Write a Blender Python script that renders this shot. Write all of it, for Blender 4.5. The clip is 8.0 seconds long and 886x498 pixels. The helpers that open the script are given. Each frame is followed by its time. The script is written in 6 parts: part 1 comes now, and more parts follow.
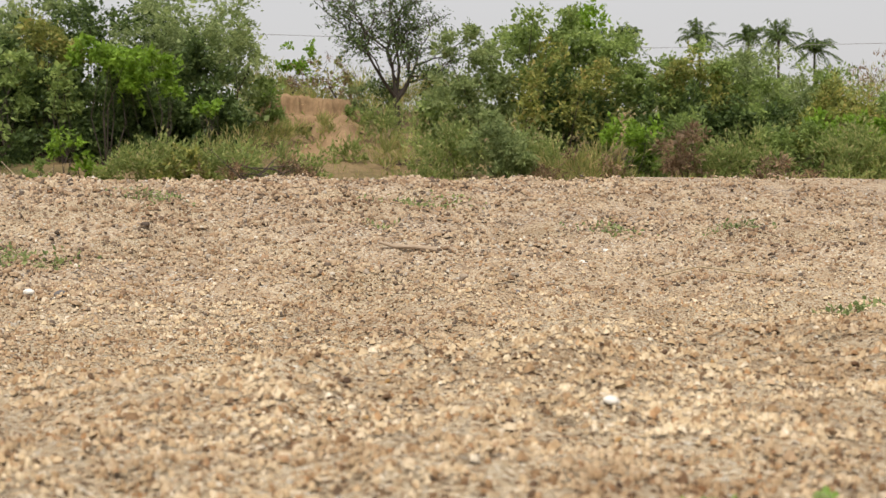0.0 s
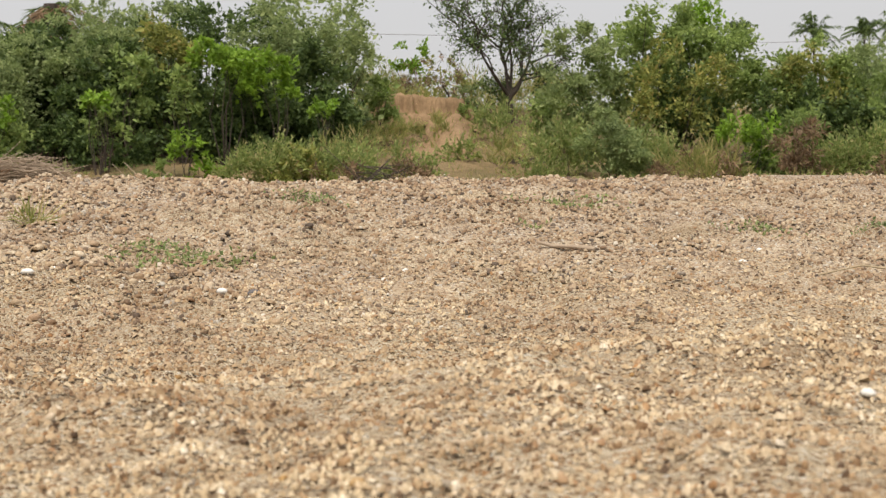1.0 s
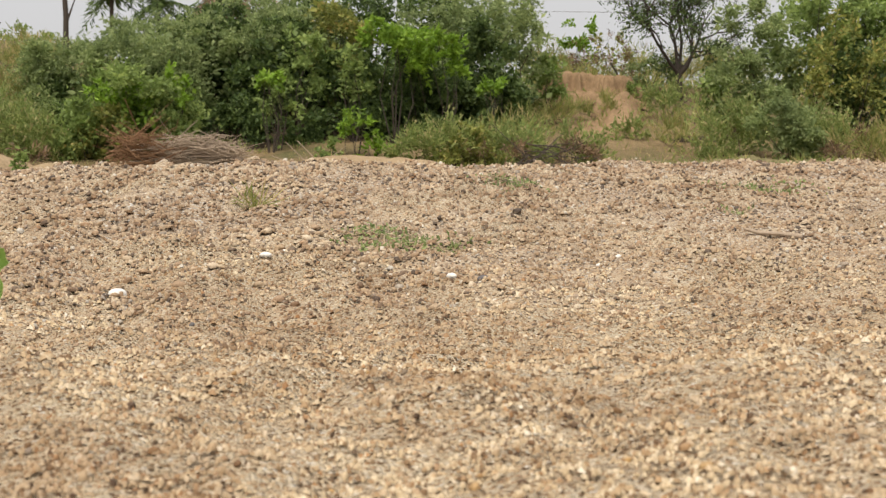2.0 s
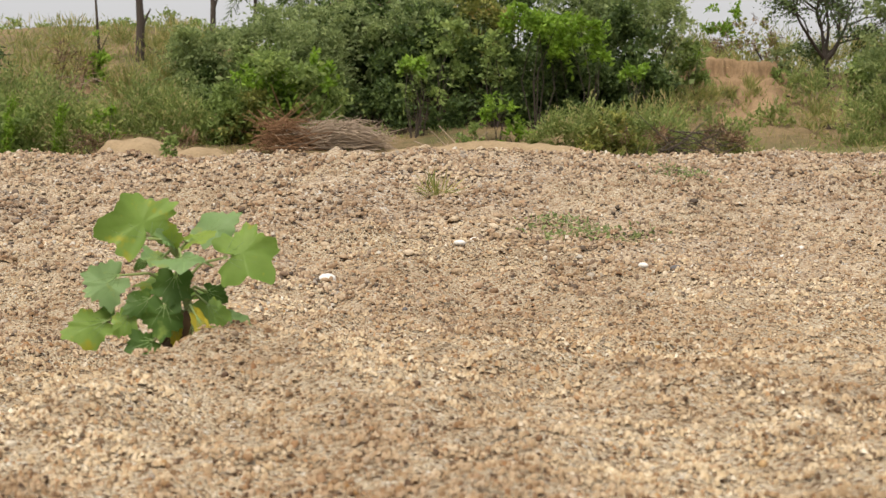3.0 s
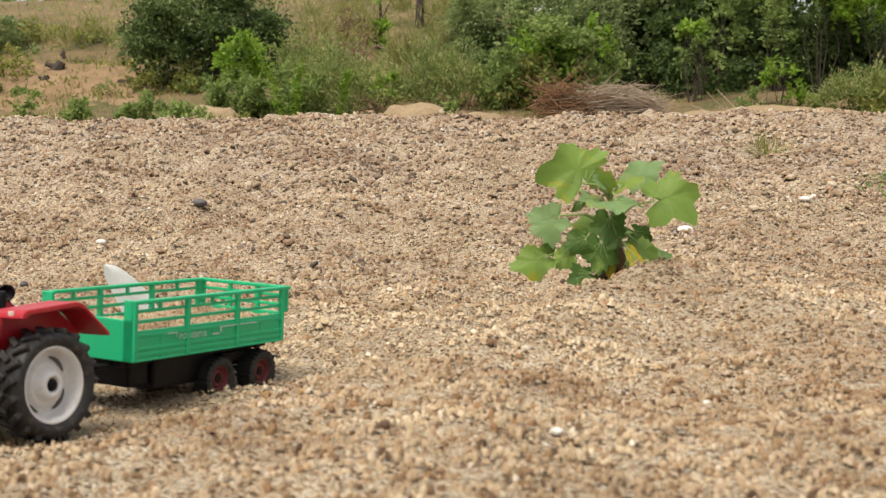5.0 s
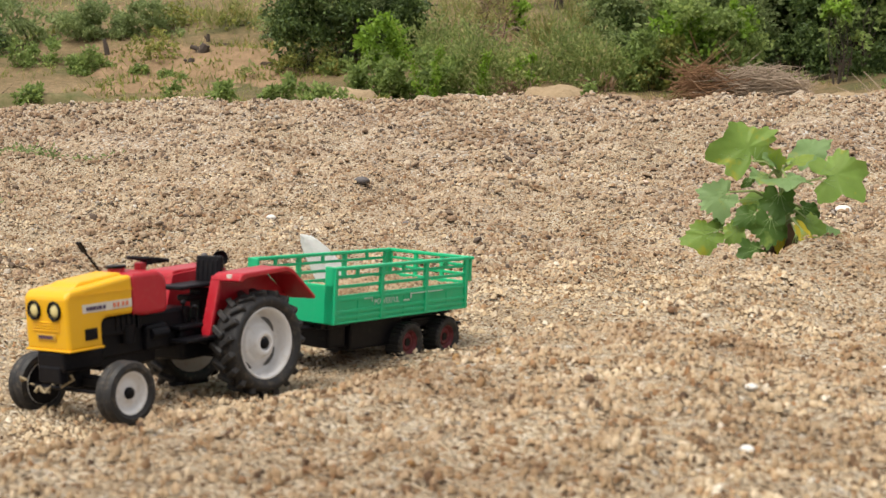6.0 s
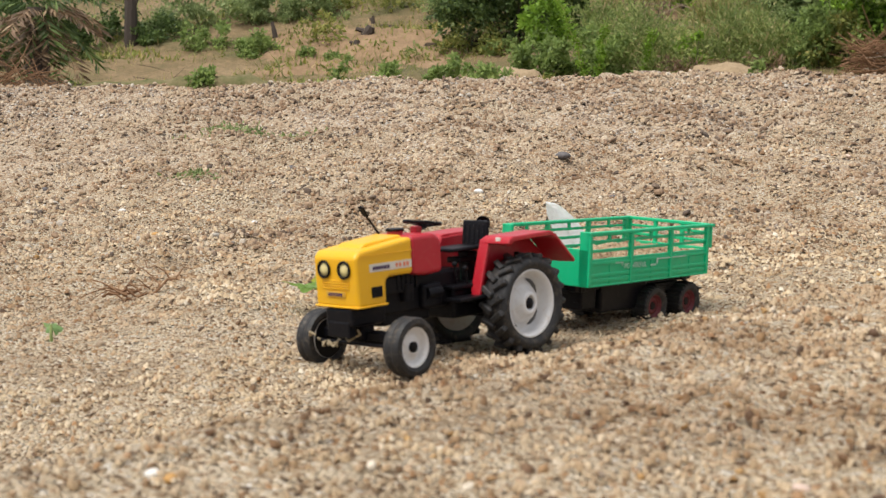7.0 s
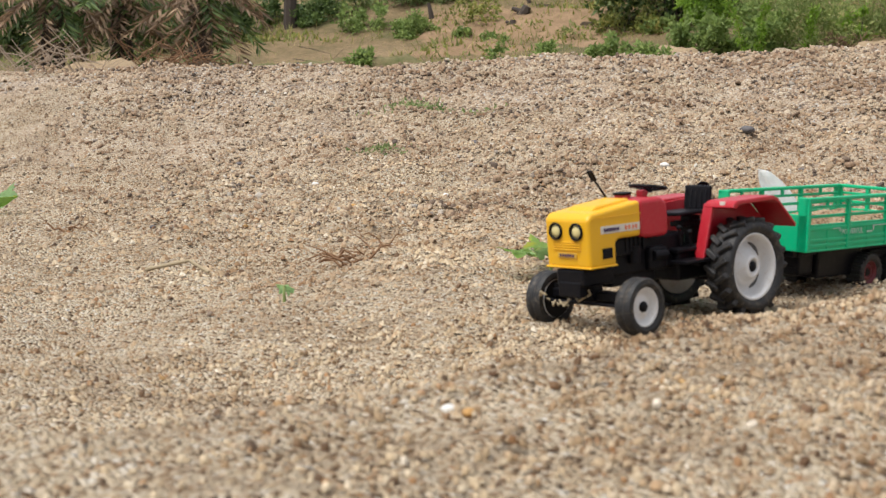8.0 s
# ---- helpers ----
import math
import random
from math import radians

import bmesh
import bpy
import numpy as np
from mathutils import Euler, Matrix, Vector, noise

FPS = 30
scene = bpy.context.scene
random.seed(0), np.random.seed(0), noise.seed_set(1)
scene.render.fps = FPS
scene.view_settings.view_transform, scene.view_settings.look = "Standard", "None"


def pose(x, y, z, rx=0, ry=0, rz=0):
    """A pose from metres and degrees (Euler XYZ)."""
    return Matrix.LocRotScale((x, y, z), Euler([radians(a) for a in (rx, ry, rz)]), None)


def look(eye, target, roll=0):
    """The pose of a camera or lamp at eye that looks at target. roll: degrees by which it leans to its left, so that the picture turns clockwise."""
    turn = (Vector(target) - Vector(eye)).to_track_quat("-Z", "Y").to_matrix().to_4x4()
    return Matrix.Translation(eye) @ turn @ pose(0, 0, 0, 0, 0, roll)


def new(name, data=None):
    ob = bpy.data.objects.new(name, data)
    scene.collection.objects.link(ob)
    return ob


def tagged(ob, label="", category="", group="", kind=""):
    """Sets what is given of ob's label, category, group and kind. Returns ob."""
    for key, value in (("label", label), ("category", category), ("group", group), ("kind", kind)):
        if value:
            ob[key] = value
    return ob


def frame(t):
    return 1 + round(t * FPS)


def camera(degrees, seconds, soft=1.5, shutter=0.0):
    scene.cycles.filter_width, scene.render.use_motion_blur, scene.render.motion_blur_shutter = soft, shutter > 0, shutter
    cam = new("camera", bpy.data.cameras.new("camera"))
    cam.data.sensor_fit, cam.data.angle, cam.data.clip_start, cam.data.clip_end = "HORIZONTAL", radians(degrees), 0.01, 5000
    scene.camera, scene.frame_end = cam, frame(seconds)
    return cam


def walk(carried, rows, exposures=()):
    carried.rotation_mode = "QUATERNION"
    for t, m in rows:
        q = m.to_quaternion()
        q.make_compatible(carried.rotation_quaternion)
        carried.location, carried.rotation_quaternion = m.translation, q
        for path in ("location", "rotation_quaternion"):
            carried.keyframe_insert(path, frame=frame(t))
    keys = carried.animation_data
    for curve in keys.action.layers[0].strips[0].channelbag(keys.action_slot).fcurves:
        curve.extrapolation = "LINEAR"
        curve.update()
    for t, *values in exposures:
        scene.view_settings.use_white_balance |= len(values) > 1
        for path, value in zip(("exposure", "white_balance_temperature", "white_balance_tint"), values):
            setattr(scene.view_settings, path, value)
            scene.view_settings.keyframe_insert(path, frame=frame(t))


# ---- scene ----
cam = camera(33.08, 8.0, soft=1.3)
cam.data.dof.use_dof = True
cam.data.dof.focus_distance = 2.4
cam.data.dof.aperture_fstop = 30

PATH = [
    (0, (0.0000, 0.0012, 0.0000), (0.7410, 1.8567, -0.0901), -0.88),
    (0.5, (-0.0507, -0.0147, 0.0020), (0.6354, 1.8618, -0.0898), -0.94),
    (1, (-0.1015, -0.0327, 0.0077), (0.5013, 1.8721, -0.0827), -1.21),
    (1.5, (-0.1513, -0.0594, 0.0187), (0.3516, 1.8737, -0.0820), -1.18),
    (1.7, (-0.1706, -0.0702, 0.0218), (0.2821, 1.8749, -0.0857), -1.08),
    (2.8, (-0.2725, -0.1267, 0.0356), (-0.0162, 1.8525, -0.0947), -0.86),
    (3, (-0.2903, -0.1423, 0.0368), (-0.0784, 1.8419, -0.0965), -0.71),
    (3.5, (-0.3356, -0.1764, 0.0399), (-0.2203, 1.8152, -0.1032), -0.53),
    (4, (-0.3804, -0.2140, 0.0376), (-0.3820, 1.7800, -0.1170), -0.28),
    (4.2, (-0.3939, -0.2311, 0.0376), (-0.4243, 1.7628, -0.1162), -0.50),
    (5.5, (-0.4291, -0.2995, 0.0255), (-0.6602, 1.6780, -0.1647), -0.67),
    (6, (-0.4470, -0.3347, 0.0274), (-0.7730, 1.6288, -0.1689), -0.75),
    (6.5, (-0.4737, -0.3671, 0.0248), (-0.9010, 1.5758, -0.1811), -1.01),
    (7, (-0.5029, -0.3958, 0.0227), (-1.0375, 1.5190, -0.1960), -1.27),
    (7.5, (-0.5232, -0.4170, 0.0176), (-1.1548, 1.4664, -0.2146), -1.49),
    (8, (-0.5401, -0.4439, 0.0160), (-1.2684, 1.4033, -0.2232), -1.74),
]
walk(cam, [(t, look(e, g, r)) for t, e, g, r in PATH], [(0, 0.45, 6950, 10), (4, 0.45, 6950, 10), (6, 0.50, 6750, 10), (8, 0.44, 6300, 10)])

# ---- world and sun: a bright, hazy, overcast sky ----
world = bpy.data.worlds.new("overcast_sky")
scene.world = world
world.use_nodes = True
wn, wl = world.node_tree.nodes, world.node_tree.links
wn.clear()
sky = wn.new("ShaderNodeTexSky")
sky.sky_type = "NISHITA"
sky.sun_disc = False
sky.sun_elevation = radians(58)
sky.sun_rotation = radians(200)
sky.air_density, sky.dust_density, sky.ozone_density = 1.0, 6.0, 1.0
haze = wn.new("ShaderNodeMix")
haze.data_type = "RGBA"
haze.inputs["Factor"].default_value = 0.82
haze.inputs["B"].default_value = (5.3, 5.42, 5.8, 1)
bg = wn.new("ShaderNodeBackground")
bg.inputs["Strength"].default_value = 0.1
wo = wn.new("ShaderNodeOutputWorld")
wl.new(sky.outputs["Color"], haze.inputs["A"])
wl.new(haze.outputs["Result"], bg.inputs["Color"])
wl.new(bg.outputs["Background"], wo.inputs["Surface"])

sun_data = bpy.data.lights.new("sun", "SUN")
sun_data.energy = 2.9
sun_data.angle = radians(38)
sun_data.color = (1.0, 0.96, 0.9)
sun = new("sun", sun_data)
sun.matrix_world = look((0, 0, 20), (5.5, 7.0, 0))


# ---- materials ----
def material(name, rough=0.8, metal=0.0, spec=0.5):
    m = bpy.data.materials.new(name)
    m.use_nodes = True
    n, l = m.node_tree.nodes, m.node_tree.links
    b = n["Principled BSDF"]
    b.inputs["Roughness"].default_value = rough
    b.inputs["Metallic"].default_value = metal
    b.inputs["Specular IOR Level"].default_value = spec
    return m, n, l, b


def ramp_node(n, stops, mode="LINEAR"):
    r = n.new("ShaderNodeValToRGB")
    r.color_ramp.interpolation = mode
    e = r.color_ramp.elements
    while len(e) < len(stops):
        e.new(0.5)
    for k, (p, c) in enumerate(stops):
        e[k].position, e[k].color = p, (*c, 1)
    return r


def noise_node(n, l, scale, detail=4, rough=0.6, coords="Object"):
    tc = n.new("ShaderNodeTexCoord")
    t = n.new("ShaderNodeTexNoise")
    t.inputs["Scale"].default_value = scale
    t.inputs["Detail"].default_value = detail
    t.inputs["Roughness"].default_value = rough
    l.new(tc.outputs[coords], t.inputs["Vector"])
    return t


def mixed(n, l, a, b, fac, blend="MIX"):
    m = n.new("ShaderNodeMix")
    m.data_type, m.blend_type = "RGBA", blend
    for socket, v in (("Factor", fac), ("A", a), ("B", b)):
        if hasattr(v, "is_linked"):
            l.new(v, m.inputs[socket])
        elif socket == "Factor":
            m.inputs["Factor"].default_value = v
        else:
            m.inputs[socket].default_value = (*v, 1)
    return m.outputs["Result"]


def bumped(n, l, b, height, strength, distance):
    k = n.new("ShaderNodeBump")
    k.inputs["Strength"].default_value = strength
    k.inputs["Distance"].default_value = distance
    l.new(height, k.inputs["Height"])
    l.new(k.outputs["Normal"], b.inputs["Normal"])


def plastic(name, colour, rough=0.35, dirt=0.25, dirt_colour=(0.42, 0.33, 0.22)):
    """Moulded toy plastic: two scales of variation, dust film and tiny scuffs."""
    m, n, l, b = material(name, rough)
    big, fine = noise_node(n, l, 30, 3), noise_node(n, l, 260, 4, 0.7)
    dark = tuple(c * 0.86 for c in colour)
    base = mixed(n, l, colour, dark, big.outputs["Fac"])
    r = ramp_node(n, [(0.52, (0, 0, 0)), (0.78, (dirt, dirt, dirt))])
    l.new(fine.outputs["Fac"], r.inputs["Fac"])
    l.new(mixed(n, l, base, dirt_colour, r.outputs["Color"]), b.inputs["Base Color"])
    rr = n.new("ShaderNodeMapRange")
    rr.inputs["To Min"].default_value, rr.inputs["To Max"].default_value = rough - 0.08, rough + 0.2
    l.new(big.outputs["Fac"], rr.inputs["Value"])
    l.new(rr.outputs["Result"], b.inputs["Roughness"])
    bumped(n, l, b, fine.outputs["Fac"], 0.12, 0.0006)
    return m


YELLOW = plastic("yellow_plastic", (0.80, 0.43, 0.006), 0.32, 0.12)
RED = plastic("red_plastic", (0.43, 0.010, 0.022), 0.33, 0.12)
GREEN = plastic("green_plastic", (0.0, 0.46, 0.20), 0.36, 0.10)
BLACK = plastic("black_plastic", (0.006, 0.006, 0.008), 0.36, 0.03)
BLACK.node_tree.nodes["Principled BSDF"].inputs["Specular IOR Level"].default_value = 0.14
RUBBER = plastic("dusty_rubber", (0.014, 0.014, 0.015), 0.6, 0.22)
GREY_RIM = plastic("silver_grey_plastic", (0.72, 0.72, 0.715), 0.4, 0.45)
RED_RIM = plastic("dark_red_plastic", (0.13, 0.010, 0.016), 0.5, 0.3)
INK = plastic("dark_print", (0.06, 0.03, 0.08), 0.5, 0.0)
INK_RED = plastic("red_print", (0.7, 0.2, 0.1), 0.5, 0.0)
LAMP = plastic("yellowed_lens", (0.72, 0.62, 0.28), 0.18, 0.2)
BADGE = plastic("dull_badge", (0.60, 0.35, 0.04), 0.4, 0.2)
PAPER = plastic("worn_sticker", (0.66, 0.62, 0.54), 0.5, 0.15)
FADED = plastic("faded_white_print", (0.42, 0.60, 0.50), 0.5, 0.3, (0.0, 0.40, 0.17))
ROOT = plastic("red_brown_root", (0.20, 0.105, 0.05), 0.85, 0.3, (0.34, 0.24, 0.15))
STRAW = plastic("dry_straw", (0.36, 0.29, 0.18), 0.8, 0.3)


def stone_colours(name, stops, rough=0.75):
    """Loose grains, each in its own mineral colour, with speckle and fine relief."""
    m, n, l, b = material(name, rough, spec=0.35)
    geo = n.new("ShaderNodeNewGeometry")
    r = ramp_node(n, stops)
    l.new(geo.outputs["Random Per Island"], r.inputs["Fac"])
    sp = noise_node(n, l, 420, 3, 0.7)
    sr = ramp_node(n, [(0.35, (0.7, 0.66, 0.6)), (0.65, (1.08, 1.06, 1.03))])
    l.new(sp.outputs["Fac"], sr.inputs["Fac"])
    patch = noise_node(n, l, 13.0, 4, 0.65)
    pr = ramp_node(n, [(0.36, (0.74, 0.68, 0.60)), (0.53, (1.05, 1.04, 1.02))])
    l.new(patch.outputs["Fac"], pr.inputs["Fac"])
    c = mixed(n, l, r.outputs["Color"], sr.outputs["Color"], 1.0, "MULTIPLY")
    c = mixed(n, l, c, pr.outputs["Color"], 1.0, "MULTIPLY")
    broad = noise_node(n, l, 3.2, 5, 0.7)
    bd = ramp_node(n, [(0.40, (0.74, 0.67, 0.62)), (0.56, (1.05, 1.05, 1.04))])
    l.new(broad.outputs["Fac"], bd.inputs["Fac"])
    l.new(mixed(n, l, c, bd.outputs["Color"], 1.0, "MULTIPLY"), b.inputs["Base Color"])
    bumped(n, l, b, sp.outputs["Fac"], 0.3, 0.001)
    return m


GRAIN_STOPS = [(0.0, (0.085, 0.055, 0.034)), (0.06, (0.17, 0.105, 0.058)), (0.15, (0.33, 0.225, 0.130)), (0.28, (0.475, 0.375, 0.248)), (0.60, (0.555, 0.465, 0.335)),
               (0.80, (0.60, 0.52, 0.40)), (0.86, (0.33, 0.185, 0.085)), (0.93, (0.54, 0.43, 0.29)), (1.0, (0.67, 0.63, 0.55))]
PEBBLE_STOPS = [(0.0, (0.095, 0.078, 0.068)), (0.08, (0.19, 0.145, 0.112)), (0.22, (0.330, 0.238, 0.165)), (0.45, (0.452, 0.350, 0.246)),
                (0.70, (0.500, 0.415, 0.312)), (0.86, (0.570, 0.500, 0.405)), (0.92, (0.365, 0.235, 0.140)), (0.96, (0.36, 0.34, 0.315)), (1.0, (0.69, 0.67, 0.62))]


def scaled(stops, k):
    return [(p, tuple(min(0.9, v * k) for v in c)) for p, c in stops]


GRAIN = stone_colours("quartz_sand_grains", scaled(GRAIN_STOPS, 0.97))
COARSE = stone_colours("amber_and_brown_grains", [(0.0, (0.10, 0.065, 0.045)), (0.2, (0.22, 0.135, 0.075)), (0.45, (0.36, 0.24, 0.13)), (0.6, (0.42, 0.27, 0.11)), (0.72, (0.30, 0.27, 0.24)), (0.85, (0.56, 0.48, 0.36)), (1.0, (0.72, 0.69, 0.62))])
PEBBLE = stone_colours("river_pebbles", scaled(PEBBLE_STOPS, 0.94))


def ground_material():
    """Coarse sand close by, turning to grass-flecked silt and orange earth on the far bank."""
    m, n, l, b = material("sand_and_earth", 0.9, spec=0.2)
    mid, broad = noise_node(n, l, 14, 5), noise_node(n, l, 0.55, 6, 0.65)
    tc = n.new("ShaderNodeTexCoord")
    sep = n.new("ShaderNodeSeparateXYZ")
    l.new(tc.outputs["Object"], sep.inputs["Vector"])

    def cells(scale, stops):
        """Packed grains: each cell its own colour, and rounded in relief."""
        v = n.new("ShaderNodeTexVoronoi")
        v.inputs["Scale"].default_value = scale
        l.new(tc.outputs["Object"], v.inputs["Vector"])
        r = ramp_node(n, stops)
        one = n.new("ShaderNodeSeparateColor")
        l.new(v.outputs["Color"], one.inputs["Color"])
        l.new(one.outputs["Red"], r.inputs["Fac"])
        return v.outputs["Distance"], r.outputs["Color"]

    d1, c1 = cells(400, scaled(GRAIN_STOPS, 0.94))
    d2, c2 = cells(240, scaled(PEBBLE_STOPS, 0.83))
    reach = n.new("ShaderNodeMapRange")
    reach.inputs["From Min"].default_value, reach.inputs["From Max"].default_value = 1.3, 2.3
    l.new(sep.outputs["Y"], reach.inputs["Value"])
    beds = noise_node(n, l, 2.6, 4, 0.6)
    br = ramp_node(n, [(0.40, (0, 0, 0)), (0.56, (1, 1, 1))])
    l.new(beds.outputs["Fac"], br.inputs["Fac"])
    both = n.new("ShaderNodeMath")
    both.operation = "MULTIPLY"
    l.new(reach.outputs["Result"], both.inputs[0])
    l.new(br.outputs["Color"], both.inputs[1])
    grains = mixed(n, l, c1, c2, both.outputs["Value"])
    relief = mixed(n, l, d1, d2, both.outputs["Value"])
    damp = ramp_node(n, [(0.35, (0.78, 0.73, 0.68)), (0.55, (1.04, 1.03, 1.02))])
    l.new(mid.outputs["Fac"], damp.inputs["Fac"])
    near = mixed(n, l, grains, damp.outputs["Color"], 1.0, "MULTIPLY")
    far = ramp_node(n, [(0.28, (0.09, 0.10, 0.04)), (0.40, (0.15, 0.13, 0.065)), (0.52, (0.22, 0.158, 0.09)), (0.72, (0.29, 0.21, 0.128))])
    l.new(broad.outputs["Fac"], far.inputs["Fac"])
    fleck = noise_node(n, l, 9, 6, 0.75)
    fl = ramp_node(n, [(0.35, (0.55, 0.6, 0.5)), (0.65, (1.15, 1.1, 1.05))])
    l.new(fleck.outputs["Fac"], fl.inputs["Fac"])
    far_c = mixed(n, l, far.outputs["Color"], fl.outputs["Color"], 1.0, "MULTIPLY")
    band = n.new("ShaderNodeMapRange")
    band.inputs["From Min"].default_value, band.inputs["From Max"].default_value = 18.5, 22.5
    l.new(sep.outputs["Y"], band.inputs["Value"])
    l.new(mixed(n, l, near, far_c, band.outputs["Result"]), b.inputs["Base Color"])
    inv = n.new("ShaderNodeInvert")
    l.new(relief, inv.inputs["Color"])
    bumped(n, l, b, inv.outputs["Color"], 1.0, 0.0045)
    return m


GROUND = ground_material()


def leaves(name, stops, trans=0.35):
    """Foliage: each leaf its own green, with light through it."""
    m, n, l, b = material(name, 0.55, spec=0.3)
    geo = n.new("ShaderNodeNewGeometry")
    r = ramp_node(n, stops)
    l.new(geo.outputs["Random Per Island"], r.inputs["Fac"])
    patch = noise_node(n, l, 1.3, 4)
    pr = ramp_node(n, [(0.3, (0.72, 0.74, 0.7)), (0.7, (1.25, 1.22, 1.1))])
    l.new(patch.outputs["Fac"], pr.inputs["Fac"])
    c = mixed(n, l, r.outputs["Color"], pr.outputs["Color"], 1.0, "MULTIPLY")
    l.new(c, b.inputs["Base Color"])
    tr = n.new("ShaderNodeBsdfTranslucent")
    l.new(c, tr.inputs["Color"])
    mx = n.new("ShaderNodeMixShader")
    mx.inputs["Fac"].default_value = trans
    l.new(b.outputs["BSDF"], mx.inputs[1])
    l.new(tr.outputs["BSDF"], mx.inputs[2])
    l.new(mx.outputs["Shader"], n["Material Output"].inputs["Surface"])
    return m


DARK_LEAF = leaves("dark_green_leaves", [(0, (0.040, 0.070, 0.024)), (0.5, (0.085, 0.135, 0.042)), (1, (0.16, 0.23, 0.07))], 0.35)
MID_LEAF = leaves("mid_green_leaves", [(0, (0.14, 0.205, 0.065)), (0.5, (0.25, 0.345, 0.11)), (1, (0.37, 0.46, 0.16))], 0.5)
FRESH_LEAF = leaves("fresh_green_leaves", [(0, (0.13, 0.23, 0.03)), (0.5, (0.22, 0.375, 0.045)), (1, (0.32, 0.48, 0.08))], 0.48)
GREY_LEAF = leaves("grey_green_leaves", [(0, (0.156, 0.215, 0.091)), (0.5, (0.254, 0.325, 0.137)), (1, (0.377, 0.442, 0.208))], 0.48)
OLIVE_LEAF = leaves("olive_green_leaves", [(0, (0.14, 0.165, 0.045)), (0.5, (0.25, 0.28, 0.075)), (0.85, (0.37, 0.38, 0.11)), (1, (0.46, 0.36, 0.14))], 0.42)
DRY_LEAF = leaves("dry_grass_blades", [(0, (0.204, 0.240, 0.072)), (0.45, (0.300, 0.336, 0.114)), (0.75, (0.432, 0.384, 0.168)), (1, (0.552, 0.432, 0.240))], 0.45)
WEED_LEAF = leaves("weedy_grass_blades", [(0, (0.17, 0.225, 0.075)), (0.5, (0.29, 0.37, 0.125)), (0.85, (0.41, 0.45, 0.18)), (1, (0.53, 0.45, 0.25))], 0.48)
BROWN_LEAF = leaves("withered_brown_leaves", [(0, (0.121, 0.083, 0.055)), (0.6, (0.242, 0.160, 0.105)), (1, (0.396, 0.275, 0.176))], 0.3)
BARK = plastic("rough_bark", (0.065, 0.05, 0.04), 0.9, 0.4, (0.13, 0.105, 0.08))
DEADWOOD = plastic("bleached_deadwood", (0.36, 0.28, 0.205), 0.9, 0.5, (0.50, 0.42, 0.33))

FEATHER, fn, fl, fb = material("white_feather", 0.7)
barbs = noise_node(fn, fl, 300, 3)
fr = ramp_node(fn, [(0.3, (0.90, 0.90, 0.89)), (0.7, (0.97, 0.97, 0.96))])
fl.new(barbs.outputs["Fac"], fr.inputs["Fac"])
fl.new(fr.outputs["Color"], fb.inputs["Base Color"])
ft = fn.new("ShaderNodeBsdfTranslucent")
fl.new(fr.outputs["Color"], ft.inputs["Color"])
fm = fn.new("ShaderNodeMixShader")
fm.inputs["Fac"].default_value = 0.72
fl.new(fb.outputs["BSDF"], fm.inputs[1])
fl.new(ft.outputs["BSDF"], fm.inputs[2])
fl.new(fm.outputs["Shader"], fn["Material Output"].inputs["Surface"])
PALE_BLUE = plastic("pale_blue_sheet", (0.28, 0.36, 0.39), 0.6, 0.2)
CABLE = plastic("grey_cable", (0.25, 0.25, 0.26), 0.7, 0.0)


def soil(name, a, b, size):
    m, n, l, bs = material(name, 0.95, spec=0.15)
    t, f = noise_node(n, l, size, 6, 0.7), noise_node(n, l, size * 9, 4, 0.7)
    r = ramp_node(n, [(0.3, a), (0.7, b)])
    l.new(t.outputs["Fac"], r.inputs["Fac"])
    g = ramp_node(n, [(0.3, (0.75, 0.74, 0.72)), (0.7, (1.1, 1.08, 1.06))])
    l.new(f.outputs["Fac"], g.inputs["Fac"])
    l.new(mixed(n, l, r.outputs["Color"], g.outputs["Color"], 1.0, "MULTIPLY"), bs.inputs["Base Color"])
    bumped(n, l, bs, f.outputs["Fac"], 0.5, 0.02)
    return m


GROUND_SAND = soil("pale_damp_sand", (0.42, 0.33, 0.215), (0.56, 0.46, 0.32), 120)
SLOT_SHADE = plastic("slot_shade_grey", (0.09, 0.09, 0.09), 0.6, 0.2)
SILT = soil("pale_river_silt", (0.27, 0.20, 0.12), (0.38, 0.29, 0.185), 2.5)
EARTH = soil("orange_earth", (0.18, 0.118, 0.068), (0.33, 0.228, 0.138), 1.8)
# near-black brown; beneath bushes and palms it carries their shade as colour
DARK_GROUND = soil("dark_brown_ground", (0.030, 0.022, 0.015), (0.085, 0.062, 0.040), 5.0)
TURF = soil("low_green_turf", (0.075, 0.095, 0.030), (0.25, 0.20, 0.115), 4.5)


def single_stone(name, colour):
    m, n, l, b = material(name, 0.7, spec=0.4)
    f, g = noise_node(n, l, 180, 5, 0.7), noise_node(n, l, 900, 3)
    r = ramp_node(n, [(0.3, tuple(c * 0.72 for c in colour)), (0.6, colour)])
    l.new(f.outputs["Fac"], r.inputs["Fac"])
    l.new(r.outputs["Color"], b.inputs["Base Color"])
    bumped(n, l, b, g.outputs["Fac"], 0.3, 0.0006)
    return m


WHITE_STONE = single_stone("white_quartz", (0.74, 0.72, 0.67))
GREY_STONE = single_stone("dark_grey_stone", (0.12, 0.11, 0.11))
ORANGE_STONE = single_stone("orange_stone", (0.50, 0.28, 0.09))
PINK_STONE = single_stone("pale_pink_stone", (0.62, 0.47, 0.38))


